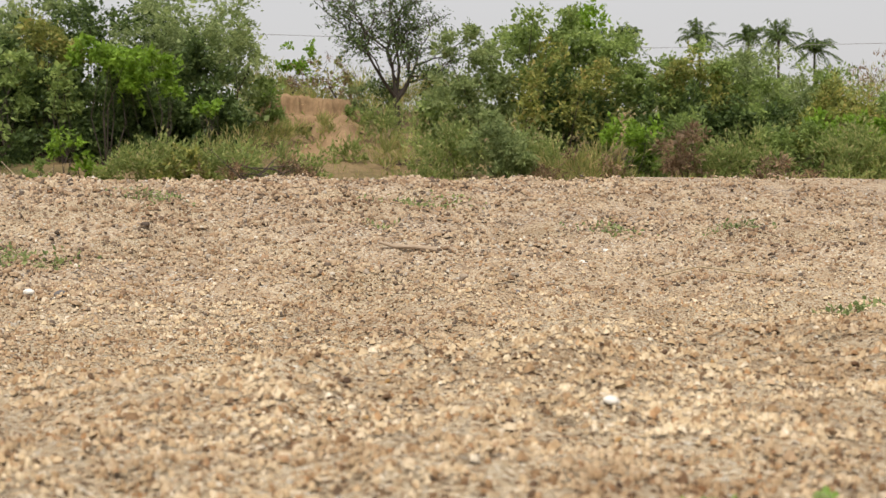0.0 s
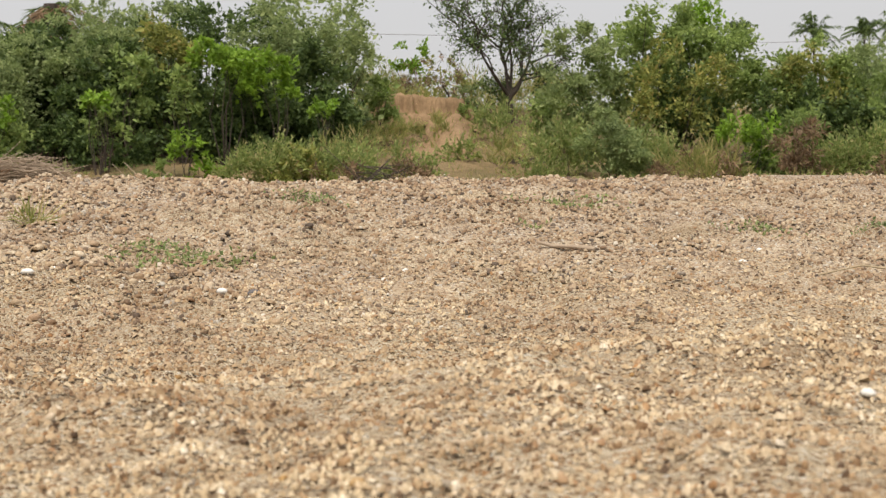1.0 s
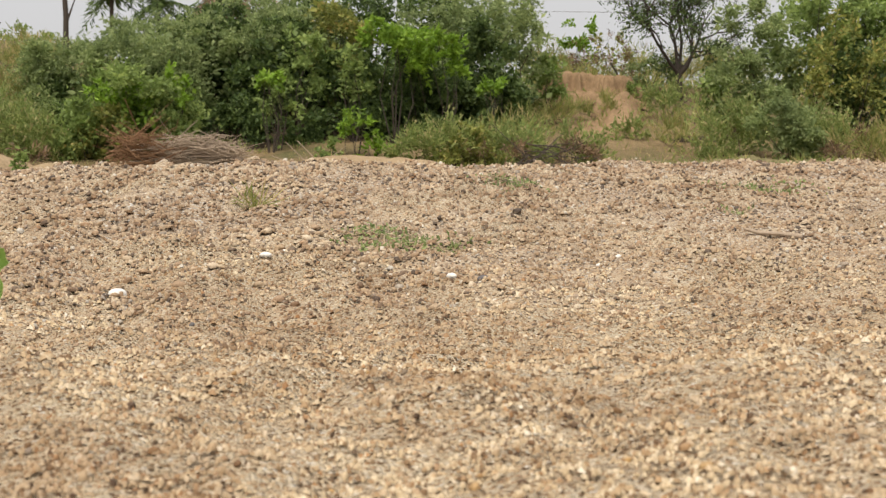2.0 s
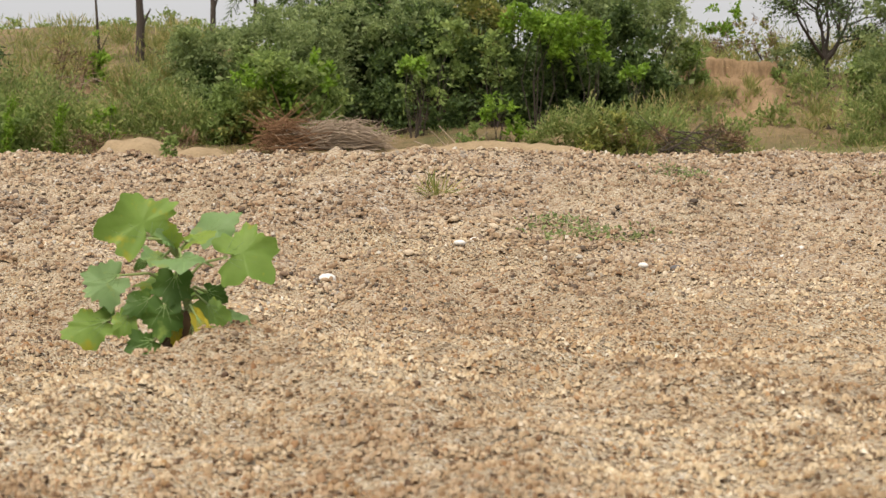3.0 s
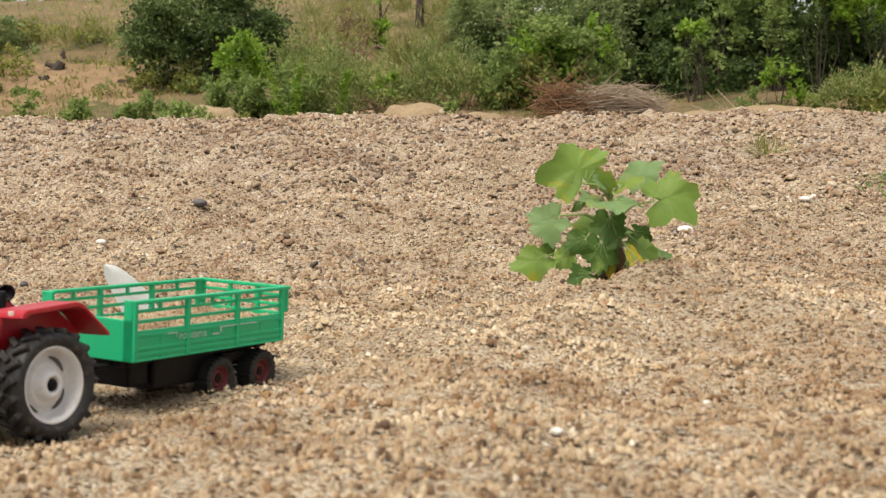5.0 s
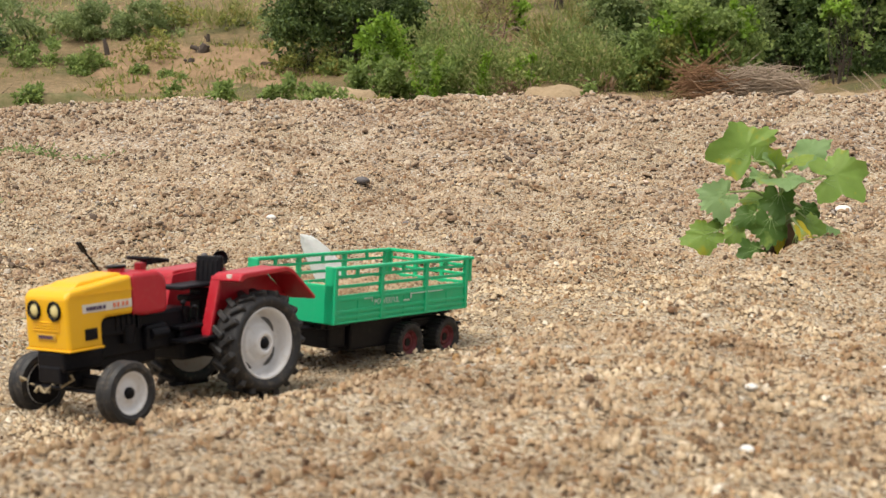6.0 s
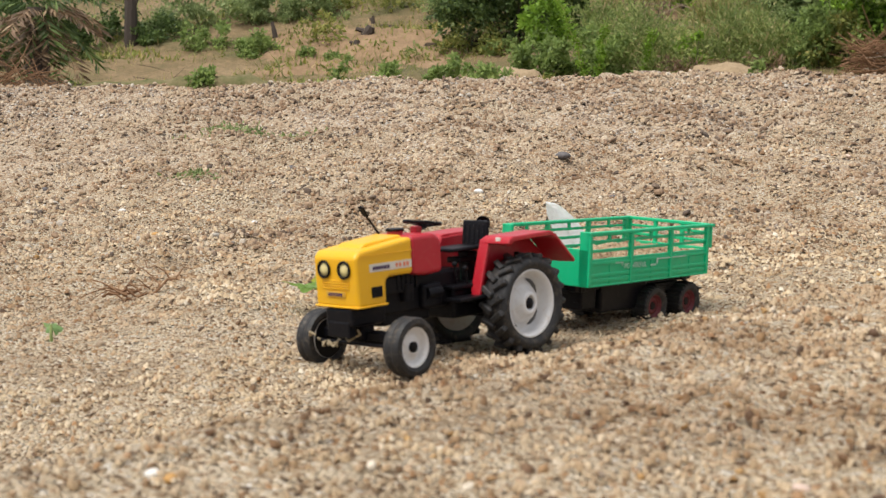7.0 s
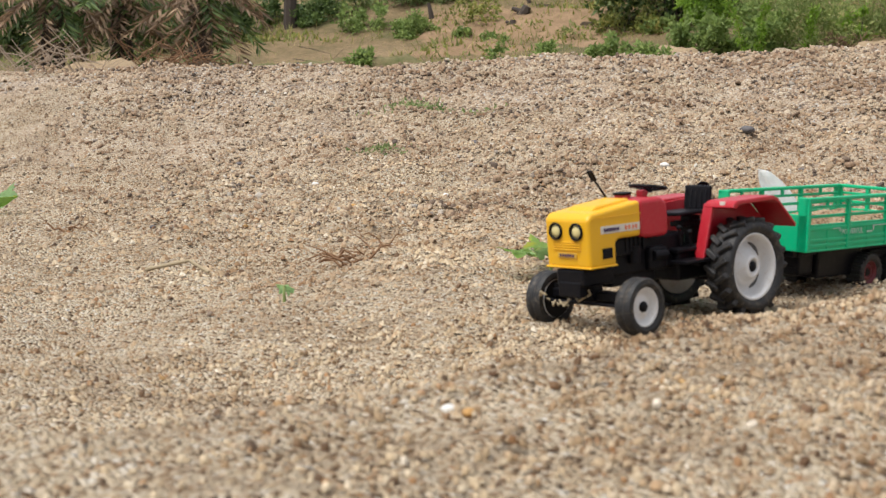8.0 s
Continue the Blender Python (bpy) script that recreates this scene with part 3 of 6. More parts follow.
def front_wheel(t, y, side, turn=0):
    m = pose(0.1157, y, 0.0192, 0, 0, turn if side > 0 else 180 + turn)
    rim = lathe([(0.0, 0.0022), (0.0034, 0.0022), (0.0062, 0.0016), (0.0098, 0.0006), (0.0112, 0.0036), (0.0126, 0.0050), (0.0131, 0.0044), (0.0130, -0.006), (0.0122, -0.006), (0.0116, -0.0014), (0.0, -0.0014)], 40)
    w = part("front_wheel", rim, GREY_RIM, t, "dusty grey disc of a front wheel", True, m)
    h, R = 0.0066, 0.0194
    part("tyre", join(lathe([(0.0127, -h * 0.8), (0.0150, -h), (0.0178, -h * 0.93), (0.0188, -h * 0.6), (R - 0.0006, -h * 0.3), (R - 0.0011, -h * 0.12), (R - 0.0011, h * 0.12),
                             (R - 0.0006, h * 0.3), (0.0188, h * 0.6), (0.0178, h * 0.93), (0.0150, h), (0.0127, h * 0.8), (0.0127, -h * 0.8)], 40)),
         RUBBER, w, "narrow ribbed rubber tyre", False)
    # black disc added over the rim's back for the shade in its hollow
    part("hollow_shade_disc", lathe([(0.0, -0.0064), (0.0124, -0.0064), (0.0129, -0.0061), (0.0118, -0.0040), (0.0104, -0.0016), (0.0, -0.0016)], 24), BLACK, w, "black disc standing in for the dark hollow of the wheel")
    part("hub_cap", lathe([(0.0, 0.0050), (0.0022, 0.0048), (0.0034, 0.0038), (0.0034, 0.0015), (0.0, 0.0015)], 18), BLACK, w, "black hub cap", True)
    return w


def toy_tractor(m):
    t = thing("toy_tractor", "yellow, red and black plastic toy tractor on coarse sand", "toy tractor", m)
    # hood
    hood = part("hood", prism([(0.1375, 0.0440), (0.1388, 0.0755), (0.1350, 0.0795), (0.0885, 0.0848), (0.0885, 0.0612), (0.1095, 0.0612), (0.1125, 0.0590), (0.1125, 0.0440)],
                              -0.0196, 0.0196, 0.0024, 3), YELLOW, t, "glossy yellow hood")
    part("hood_ridge", prism([(0.128, 0.0795), (0.122, 0.0832), (0.090, 0.0862), (0.0885, 0.080)], -0.0115, 0.0115, 0.0016, 2), YELLOW, hood)
    for s in (-1, 1):
        y = s * 0.0196
        part("side_seam", box(0.0470, 0.0008, 0.0007, 0.1125, y, 0.0762), YELLOW, hood)
        part("sticker", box(0.0370, 0.0005, 0.0050, 0.1085, y, 0.0682), PAPER, hood, "white sticker with blurred dark and red lettering")
        ink = [box(w, 0.0004, 0.0022, x, s * 0.02, 0.0680) for x, w in ((0.1235, 0.0016), (0.1210, 0.0022), (0.1185, 0.0018), (0.1163, 0.0014), (0.1138, 0.0024), (0.1110, 0.0018))]
        part("sticker_word", join(*ink), INK, hood, "dark bars of lettering")
        red = [box(0.0017, 0.0004, 0.0026, x, s * 0.02, 0.0682) for x in (0.1035, 0.1005, 0.0968, 0.0938)]
        part("sticker_number", join(*red), INK_RED, hood, "red bars of lettering")
        part("side_vent", join(box(0.0092, 0.0006, 0.0068, 0.1215, y + s * 0.0002, 0.0530, 0.0002, 1), *[box(0.0084, 0.0006, 0.0006, 0.1215, y + s * 0.0005, 0.0505 + 0.0014 * k) for k in range(4)]),
             BLACK, hood, "small black side vent")
        lamp = part("headlight", moved(lathe([(0.0056, -0.001), (0.0058, 0.0012), (0.0050, 0.0018), (0.0043, 0.0010), (0.0043, -0.001)], 26), Matrix.Translation((0.1385, s * 0.0092, 0.0680)) @ Matrix.Rotation(-math.pi / 2, 4, "Z")),
                    BLACK, hood, "round headlight with a dark ring", True)
        part("lens", moved(lathe([(0.0, 0.0014), (0.0022, 0.0012), (0.0044, 0.0002), (0.0044, -0.0008), (0.0, -0.0008)], 24), Matrix.Translation((0.1385, s * 0.0092, 0.0680)) @ Matrix.Rotation(-math.pi / 2, 4, "Z")),
             LAMP, lamp, "yellowish clear lens", True)
    for k in range(4):
        part("grille_rib", box(0.0008, 0.0250, 0.0009, 0.1384, 0, 0.0562 + 0.0016 * k, 0.0002, 1), YELLOW, hood)
    part("name_plate", box(0.0008, 0.0170, 0.0032, 0.1384, 0, 0.0525, 0.0002, 1), BADGE, hood, "small front badge with dark lettering")
    part("badge_word", join(*[box(0.0006, 0.0017, 0.0019, 0.1387, -0.0054 + 0.0022 * k, 0.0525) for k in range(6)]), INK, hood)
    part("hood_lip", box(0.0262, 0.0408, 0.0014, 0.1252, 0, 0.0446, 0.0005, 1), YELLOW, hood)
    # cowl with cap, column and steering wheel
    cowl = part("cowl", prism([(0.0884, 0.0606), (0.0884, 0.0850), (0.0665, 0.0852), (0.0618, 0.0822), (0.0600, 0.0775), (0.0600, 0.0600), (0.0640, 0.0588), (0.0800, 0.0588)], -0.0188, 0.0188, 0.0028, 3), RED, t, "glossy red fuel tank cowl")
    part("filler_neck", lathe([(0.0, 0.0), (0.0052, 0.0), (0.0052, 0.003), (0.0, 0.003)], 20), RED, cowl, "", False, pose(0.0825, -0.002, 0.0845, 90))
    part("filler_cap", lathe([(0.0, 0.0), (0.0060, 0.0), (0.0062, 0.0016), (0.0, 0.0020)], 20), BLACK, cowl, "black filler cap", False, pose(0.0825, -0.002, 0.0874, 90))
    part("column_boss", box(0.006, 0.006, 0.005, 0.0650, 0.0, 0.0868, 0.0012), RED, cowl)
    part("steering_column", rod((0.0645, 0, 0.084), (0.0590, 0, 0.0902), 0.0019), BLACK, t)
    ring = bmesh.new()
    n1, n2 = 36, 10
    vs = [[ring.verts.new(((0.0122 + 0.0012 * math.cos(b)) * math.cos(a), (0.0122 + 0.0012 * math.cos(b)) * math.sin(a), 0.0012 * math.sin(b)))
           for b in (6.2832 * j / n2 for j in range(n2))] for a in (6.2832 * k / n1 for k in range(n1))]
    for k in range(n1):
        for j in range(n2):
            ring.faces.new((vs[k][j], vs[(k + 1) % n1][j], vs[(k + 1) % n1][(j + 1) % n2], vs[k][(j + 1) % n2]))
    wheel = join(ring, *[rod((0, 0, -0.0022), (0.0120 * math.cos(a), 0.0120 * math.sin(a), 0), 0.0011, sides=8) for a in (0.4, 2.5, 4.6)], rod((0, 0, -0.0035), (0, 0, 0.0006), 0.0030))
    part("steering_wheel", wheel, BLACK, t, "black three-spoke steering wheel", False, pose(0.0585, 0, 0.0908, 0, -9, 0))
    # mirror on its stalk
    stalk = part("mirror_stalk", rod((0.0850, -0.0130, 0.0840), (0.0955, -0.0150, 0.0985), 0.0008), BLACK, t)
    part("mirror", moved(box(0.0016, 0.0052, 0.0085, 0, 0, 0, 0.0007), Matrix.Translation((0.0972, -0.0152, 0.1010)) @ Matrix.Rotation(0.6, 4, "Y")), BLACK, stalk, "small black mirror")
    # engine, gearbox and axles
    engine = part("engine", join(box(0.080, 0.0200, 0.024, 0.0730, 0, 0.0470, 0.002), box(0.030, 0.0265, 0.012, 0.0960, 0, 0.0545, 0.0015), box(0.018, 0.0290, 0.016, 0.0660, 0, 0.0440, 0.002),
                             *[box(0.0022, 0.0285, 0.010, 0.0800 + 0.0042 * k, 0, 0.0560, 0.0004, 1) for k in range(5)], box(0.045, 0.0160, 0.010, 0.0850, 0, 0.0330, 0.002)), BLACK, t, "black moulded engine block")
    part("oil_filter", rod((0.0880, 0.0120, 0.0430), (0.0880, 0.0120, 0.0540), 0.0042, sides=14), BLACK, engine)
    part("fuel_pump", rod((0.0590, 0.0140, 0.0460), (0.0720, 0.0140, 0.0460), 0.0038, sides=12), BLACK, engine)
    part("gearbox", join(box(0.062, 0.0300, 0.020, 0.0170, 0, 0.0360, 0.002), box(0.028, 0.0360, 0.024, -0.002, 0, 0.0340, 0.003), box(0.040, 0.0380, 0.003, 0.0320, 0, 0.0470, 0.001)), BLACK, t)
    part("front_bolster", join(box(0.030, 0.0250, 0.012, 0.1220, 0, 0.0375, 0.002), box(0.012, 0.0130, 0.014, 0.1180, 0, 0.0270, 0.002), box(0.006, 0.0200, 0.010, 0.1350, 0, 0.0300, 0.001)), BLACK, t)
    axle = part("front_axle", join(box(0.0085, 0.0700, 0.0060, 0.1157, 0, 0.0240, 0.001), rod((0.1157, -0.040, 0.0192), (0.1157, 0.040, 0.0192), 0.0018)), BLACK, t)
    for s in (-1, 1):
        part("kingpin", rod((0.1157, s * 0.0335, 0.0160), (0.1157, s * 0.0335, 0.0300), 0.0024), BLACK, axle)
    part("tie_rod", join(rod((0.1270, -0.034, 0.0200), (0.1270, 0.034, 0.0200), 0.0011), rod((0.127, -0.034, 0.02), (0.1157, -0.0345, 0.0195), 0.0012), rod((0.127, 0.034, 0.02), (0.1157, 0.0345, 0.0195), 0.0012)), BLACK, axle)
    part("rear_axle", rod((0, -0.036, 0.0322), (0, 0.036, 0.0322), 0.0050), BLACK, t)
    rear_wheel(t, 0.0345, 1)
    rear_wheel(t, -0.0345, -1)
    front_wheel(t, 0.0405, 1, 3)
    front_wheel(t, -0.0405, -1, 3)
    # fenders, footplates, seat and levers
    out = [(0.0345, 0.0425), (0.0225, 0.0775), (0.0190, 0.0792), (-0.0200, 0.0798), (-0.0255, 0.0775), (-0.0455, 0.0580)]
    back = [(-0.0450, 0.0556), (-0.0262, 0.0740), (-0.0205, 0.0766), (0.0175, 0.0760), (0.0200, 0.0745), (0.0315, 0.0420)]
    for s in (-1, 1):
        f = part("fender", prism([(0.0240, 0.0745)] + out[1:] + back[:4] + [(0.0205, 0.0735)], *sorted((s * 0.0195, s * 0.0445)), 0.0008, 2), RED, t, "glossy red mudguard over a rear wheel")
        part("front_strip", prism([(0.0350, 0.0395), (0.0228, 0.0770), (0.0200, 0.0760), (0.0322, 0.0390)], *sorted((s * 0.0190, s * 0.0262)), 0.0007, 2), RED, f)
        part("inner_wall", prism([(0.0340, 0.0425), (0.0225, 0.0770), (-0.0200, 0.0790), (-0.0445, 0.0575), (-0.0360, 0.0440), (0.0, 0.0400)], *sorted((s * 0.0178, s * 0.0200)), 0.0004, 1), RED, f)
        part("reflector", box(0.0012, 0.0045, 0.0042, 0.0226, s * 0.0345, 0.0765, 0.0003, 1), PAPER, f, "small white reflector patch")
        part("footplate", join(box(0.030, 0.0150, 0.0022, 0.0420, s * 0.0230, 0.0400, 0.0006), rod((0.032, s * 0.020, 0.036), (0.050, s * 0.028, 0.0400), 0.0012)), BLACK, t)
        part("lift_arm", join(rod((-0.012, s * 0.012, 0.026), (-0.040, s * 0.013, 0.022), 0.0016), rod((-0.030, s * 0.013, 0.023), (-0.026, s * 0.012, 0.046), 0.0012)), BLACK, t)
    seat = part("seat", join(box(0.0310, 0.0230, 0.0026, 0.0270, 0, 0.0708, 0.0011), box(0.010, 0.010, 0.020, 0.0160, 0, 0.0580, 0.001), box(0.022, 0.012, 0.004, 0.0200, 0, 0.0630, 0.001)), BLACK, t, "black moulded seat")
    part("backrest", join(moved(box(0.0034, 0.0230, 0.0195, 0, 0, 0, 0.0014), Matrix.Translation((0.0070, 0, 0.0785)) @ Matrix.Rotation(-0.14, 4, "Y")),
                          *[moved(box(0.0044, 0.0016, 0.0140, 0, -0.0088 + 0.0044 * k, 0, 0.0005, 1), Matrix.Translation((0.0072, 0, 0.0785)) @ Matrix.Rotation(-0.14, 4, "Y")) for k in range(5)]), BLACK, seat)
    for x, y, h in ((0.0400, 0.0120, 0.0620), (0.0330, 0.0150, 0.0585), (0.0420, -0.0100, 0.0640)):
        lever = part("gear_lever", rod((x, y, 0.0460), (x + 0.002, y, h), 0.0009), BLACK, t)
        part("knob", moved(lathe([(0.0, -0.0019), (0.0014, -0.0014), (0.0020, 0.0), (0.0014, 0.0014), (0.0, 0.0019)], 10), Matrix.Translation((x + 0.002, y, h))), BLACK, lever, "", True)
    work = part("work_lamp", moved(lathe([(0.0, -0.004), (0.0032, -0.0035), (0.0050, 0.0), (0.0053, 0.0030), (0.0044, 0.0032), (0.0038, 0.0012), (0.0, 0.0008)], 22),
                                   Matrix.Translation((-0.0230, -0.0200, 0.0835)) @ Matrix.Rotation(math.radians(-50), 4, "Z")), BLACK, t, "black round work lamp", True)
    part("lamp_post", rod((-0.0230, -0.0190, 0.0700), (-0.0230, -0.0200, 0.0810), 0.0014), BLACK, work)
    part("toolbox", box(0.0120, 0.0260, 0.0060, -0.0300, 0, 0.0690, 0.0012), BLACK, t)
    part("drawbar", join(box(0.0260, 0.0080, 0.0030, -0.0320, 0, 0.0260, 0.0008), rod((-0.0430, 0, 0.0240), (-0.0430, 0, 0.0320), 0.0018)), BLACK, t)
    return t


# ---- the toy trailer ----
def lettering(name, text, size, mat, parent, m, label=""):
    """Raised letters as a mesh, with the built-in font."""
    cu = bpy.data.curves.new(name, "FONT")
    cu.body, cu.size, cu.extrude, cu.resolution_u = text, size, 0.0001, 2
    tmp = bpy.data.objects.new(name, cu)
    scene.collection.objects.link(tmp)
    bpy.context.view_layer.update()
    me = bpy.data.meshes.new_from_object(tmp.evaluated_get(bpy.context.evaluated_depsgraph_get()))
    bpy.data.objects.remove(tmp)
    me.materials.clear()
    me.materials.append(mat)
    ob = new(name, me)
    ob.parent, ob.matrix_basis = parent, m
    if label:
        ob["label"] = label
    return ob


def toy_trailer(m):
    """Its zero lies in the middle of the tub's underside; x points to the drawbar."""
    t = thing("toy_trailer", "green slatted plastic toy trailer hitched to the tractor", "toy trailer", m)
    L, W, H, th = 0.164, 0.0794, 0.0404, 0.0022
    x0, x1 = -L / 2, L / 2
    part("floor", box(L - 0.004, W - 0.004, 0.0024, 0, 0, 0.0013, 0.0004, 1), GREEN, t)
    front = part("front_panel", box(th, W, 0.0275, x1 - th / 2, 0, 0.01375, 0.0005, 1), GREEN, t, "smooth green front wall, lower than the sides")
    for s in (-1, 1):
        part("corner_post", box(0.0024, 0.0085, H, x1 - 0.0012, s * (W / 2 - 0.0042), H / 2, 0.0005, 1), GREEN, front)
    for s in (-1, 1):
        y = s * (W / 2 - th / 2)
        side = part("side_panel", join(box(L - 0.0005, th, 0.0203, 0, y, 0.01015, 0.0004, 1),
                                       *[box(L - 0.003, 0.0010, 0.0026, 0, s * (W / 2 + 0.0003), z, 0.0004, 1) for z in (0.0045, 0.0085, 0.0172)],
                                       box(L, 0.0016, 0.0014, 0, s * (W / 2 + 0.0004), 0.0008, 0.0004, 1)), GREEN, t, "green ribbed lower side wall")
        part("slat", box(L - 0.002, th * 0.8, 0.0023, 0, y, 0.0262, 0.0004, 1), GREEN, side)
        part("slat", box(L - 0.002, th * 0.8, 0.0021, 0, y, 0.0331, 0.0004, 1), GREEN, side)
        part("top_rail", box(L + 0.004, 0.0042, 0.0026, -0.002, y + s * 0.0006, H - 0.0013, 0.0005, 1), GREEN, side)
        for x in (x1 - 0.0018, L / 6, -L / 6, x0 + 0.0018):
            part("post", box(0.0036, 0.0036, H - 0.0015, x, y + s * 0.0008, H / 2, 0.0005, 1), GREEN, side)
        for x in (L / 3, 0.0, -L / 3):
            part("tab", box(0.0030, th * 0.8, 0.0046, x, y, 0.0362, 0.0003, 1), GREEN, side)
            part("rib", box(0.0012, 0.0008, 0.0170, x, s * (W / 2 + 0.0002), 0.0100, 0.0003, 1), GREEN, side)
        if s > 0:
            lettering("word", "POWERFUL", 0.0058, FADED, side, Matrix(((-1, 0, 0, 0.0370), (0, 0, 1, W / 2 + 0.0012), (0, 1, 0, 0.0115), (0, 0, 0, 1))), "faded white painted word")
            bars = [box(0.0095, 0.0004, 0.0008, 0.0440, W / 2 + 0.0012, 0.0166), box(0.0010, 0.0004, 0.0030, 0.0395, W / 2 + 0.0012, 0.0153),
                    box(0.0075, 0.0004, 0.0012, -0.0020, W / 2 + 0.0012, 0.0122), box(0.0015, 0.0004, 0.0040, -0.0075, W / 2 + 0.0012, 0.0150), box(0.0400, 0.0004, 0.0008, -0.0280, W / 2 + 0.0012, 0.0166)]
            for b in bars:
                part("stripe", b, FADED, side, "thin white painted stripe")
    rear = part("rear_panel", box(th, W, 0.0215, x0 + th / 2, 0, 0.01075, 0.0004, 1), GREEN, t)
    part("slat", box(th * 0.8, W + 0.002, 0.0021, x0 - 0.0040, 0, 0.0331, 0.0004, 1), GREEN, rear)
    part("slat", box(th * 0.8, W + 0.002, 0.0023, x0 - 0.0040, 0, 0.0262, 0.0004, 1), GREEN, rear)
    part("top_rail", box(0.0040, W + 0.005, 0.0026, x0 - 0.0040, 0, H - 0.0013, 0.0005, 1), GREEN, rear)
    for k in range(4):
        part("post", box(0.0030, 0.0036, 0.0190, x0 - 0.0040, (W - 0.002) * (k / 3 - 0.5), H - 0.0100, 0.0005, 1), GREEN, rear)
    for s in (-1, 1):
        part("rear_cheek", box(0.0075, 0.0020, 0.0190, x0 - 0.0030, s * (W / 2 - 0.0008), H - 0.0100, 0.0005, 1), GREEN, rear)
    # running gear
    chassis = part("chassis", join(box(L - 0.006, 0.0060, 0.0048, 0, 0.024, -0.0024, 0.0006), box(L - 0.006, 0.0060, 0.0048, 0, -0.024, -0.0024, 0.0006),
                                   box(0.0060, 0.056, 0.0048, 0.070, 0, -0.0030, 0.0006), box(0.0060, 0.056, 0.0048, -0.070, 0, -0.0030, 0.0006), box(0.0060, 0.056, 0.0060, 0.044, 0, -0.0040, 0.0006)), BLACK, t, "black ladder frame")
    part("axle_block", join(box(0.066, 0.042, 0.0170, -0.0380, 0, -0.0085, 0.002), box(0.062, 0.056, 0.0230, 0.0160, 0, -0.0115, 0.002), box(0.020, 0.050, 0.020, 0.0580, 0, -0.0100, 0.002)), BLACK, chassis)
    for s in (-1, 1):
        part("spring", join(*[box(0.030 - 0.006 * k, 0.0040, 0.0014, -0.0390, s * 0.0275, -0.0060 - 0.0015 * k, 0.0003, 1) for k in range(4)]), BLACK, chassis)
        part("mud_stay", join(rod((-0.060, s * 0.030, -0.003), (-0.0765, s * 0.032, -0.0110), 0.0012), box(0.0045, 0.012, 0.0016, -0.0785, s * 0.031, -0.0118, 0.0004, 1)), BLACK, chassis)
        part("prop", join(box(0.005, 0.005, 0.009, 0.0640, s * 0.020, -0.0085, 0.0008), box(0.009, 0.006, 0.0020, 0.0640, s * 0.020, -0.0130, 0.0006)), BLACK, chassis)
    part("drawbar", join(rod((0.076, 0.018, -0.0045), (0.104, 0.0, -0.0060), 0.0022), rod((0.076, -0.018, -0.0045), (0.104, 0.0, -0.0060), 0.0022), box(0.020, 0.0050, 0.0030, 0.110, 0, -0.0060, 0.0008)), BLACK, t)
    R, h = 0.0157, 0.0072
    for x in (-0.0150, -0.0635):
        for s in (-1, 1):
            w = part("wheel", lathe([(0.0092, -h * 0.8), (0.0115, -h), (0.0140, -h), (0.0150, -h * 0.7), (0.0150, h * 0.7), (0.0140, h), (0.0115, h), (0.0092, h * 0.8), (0.0092, -h * 0.8)], 36),
                     RUBBER, t, "small trailer wheel with a knobbly black tyre", False, pose(x, s * 0.0305, -0.0215, 0, 0, 0 if s > 0 else 180))
            lug_ring(w, box(0.0017, h * 1.9, 0.0018, 0, 0, R - 0.0008, 0.0003, 1), [Matrix.Rotation(2 * math.pi * k / 26, 4, "Y") for k in range(26)])
            part("rim", lathe([(0.0, 0.0020), (0.0034, 0.0020), (0.0040, 0.0036), (0.0064, 0.0030), (0.0074, 0.0005), (0.0084, 0.0050), (0.0093, 0.0056), (0.0096, 0.0048), (0.0094, -0.006), (0.0, -0.006)], 32),
                 RED_RIM, w, "dark red plastic rim", True)
            part("axle_end", rod((0, -0.006, 0), (0, 0.0036, 0), 0.0030), BLACK, w)
    part("axle", rod((-0.0150, -0.028, -0.0215), (-0.0150, 0.028, -0.0215), 0.0022), BLACK, chassis)
    part("axle", rod((-0.0635, -0.028, -0.0215), (-0.0635, 0.028, -0.0215), 0.0022), BLACK, chassis)
    return t


toy_tractor(pose(-0.7500, 0.5975, -0.1582, 1.6, 0.1, -118.1))
toy_trailer(pose(-0.6911, 0.7533, -0.1280, -2.2, -2.6, -115.7))


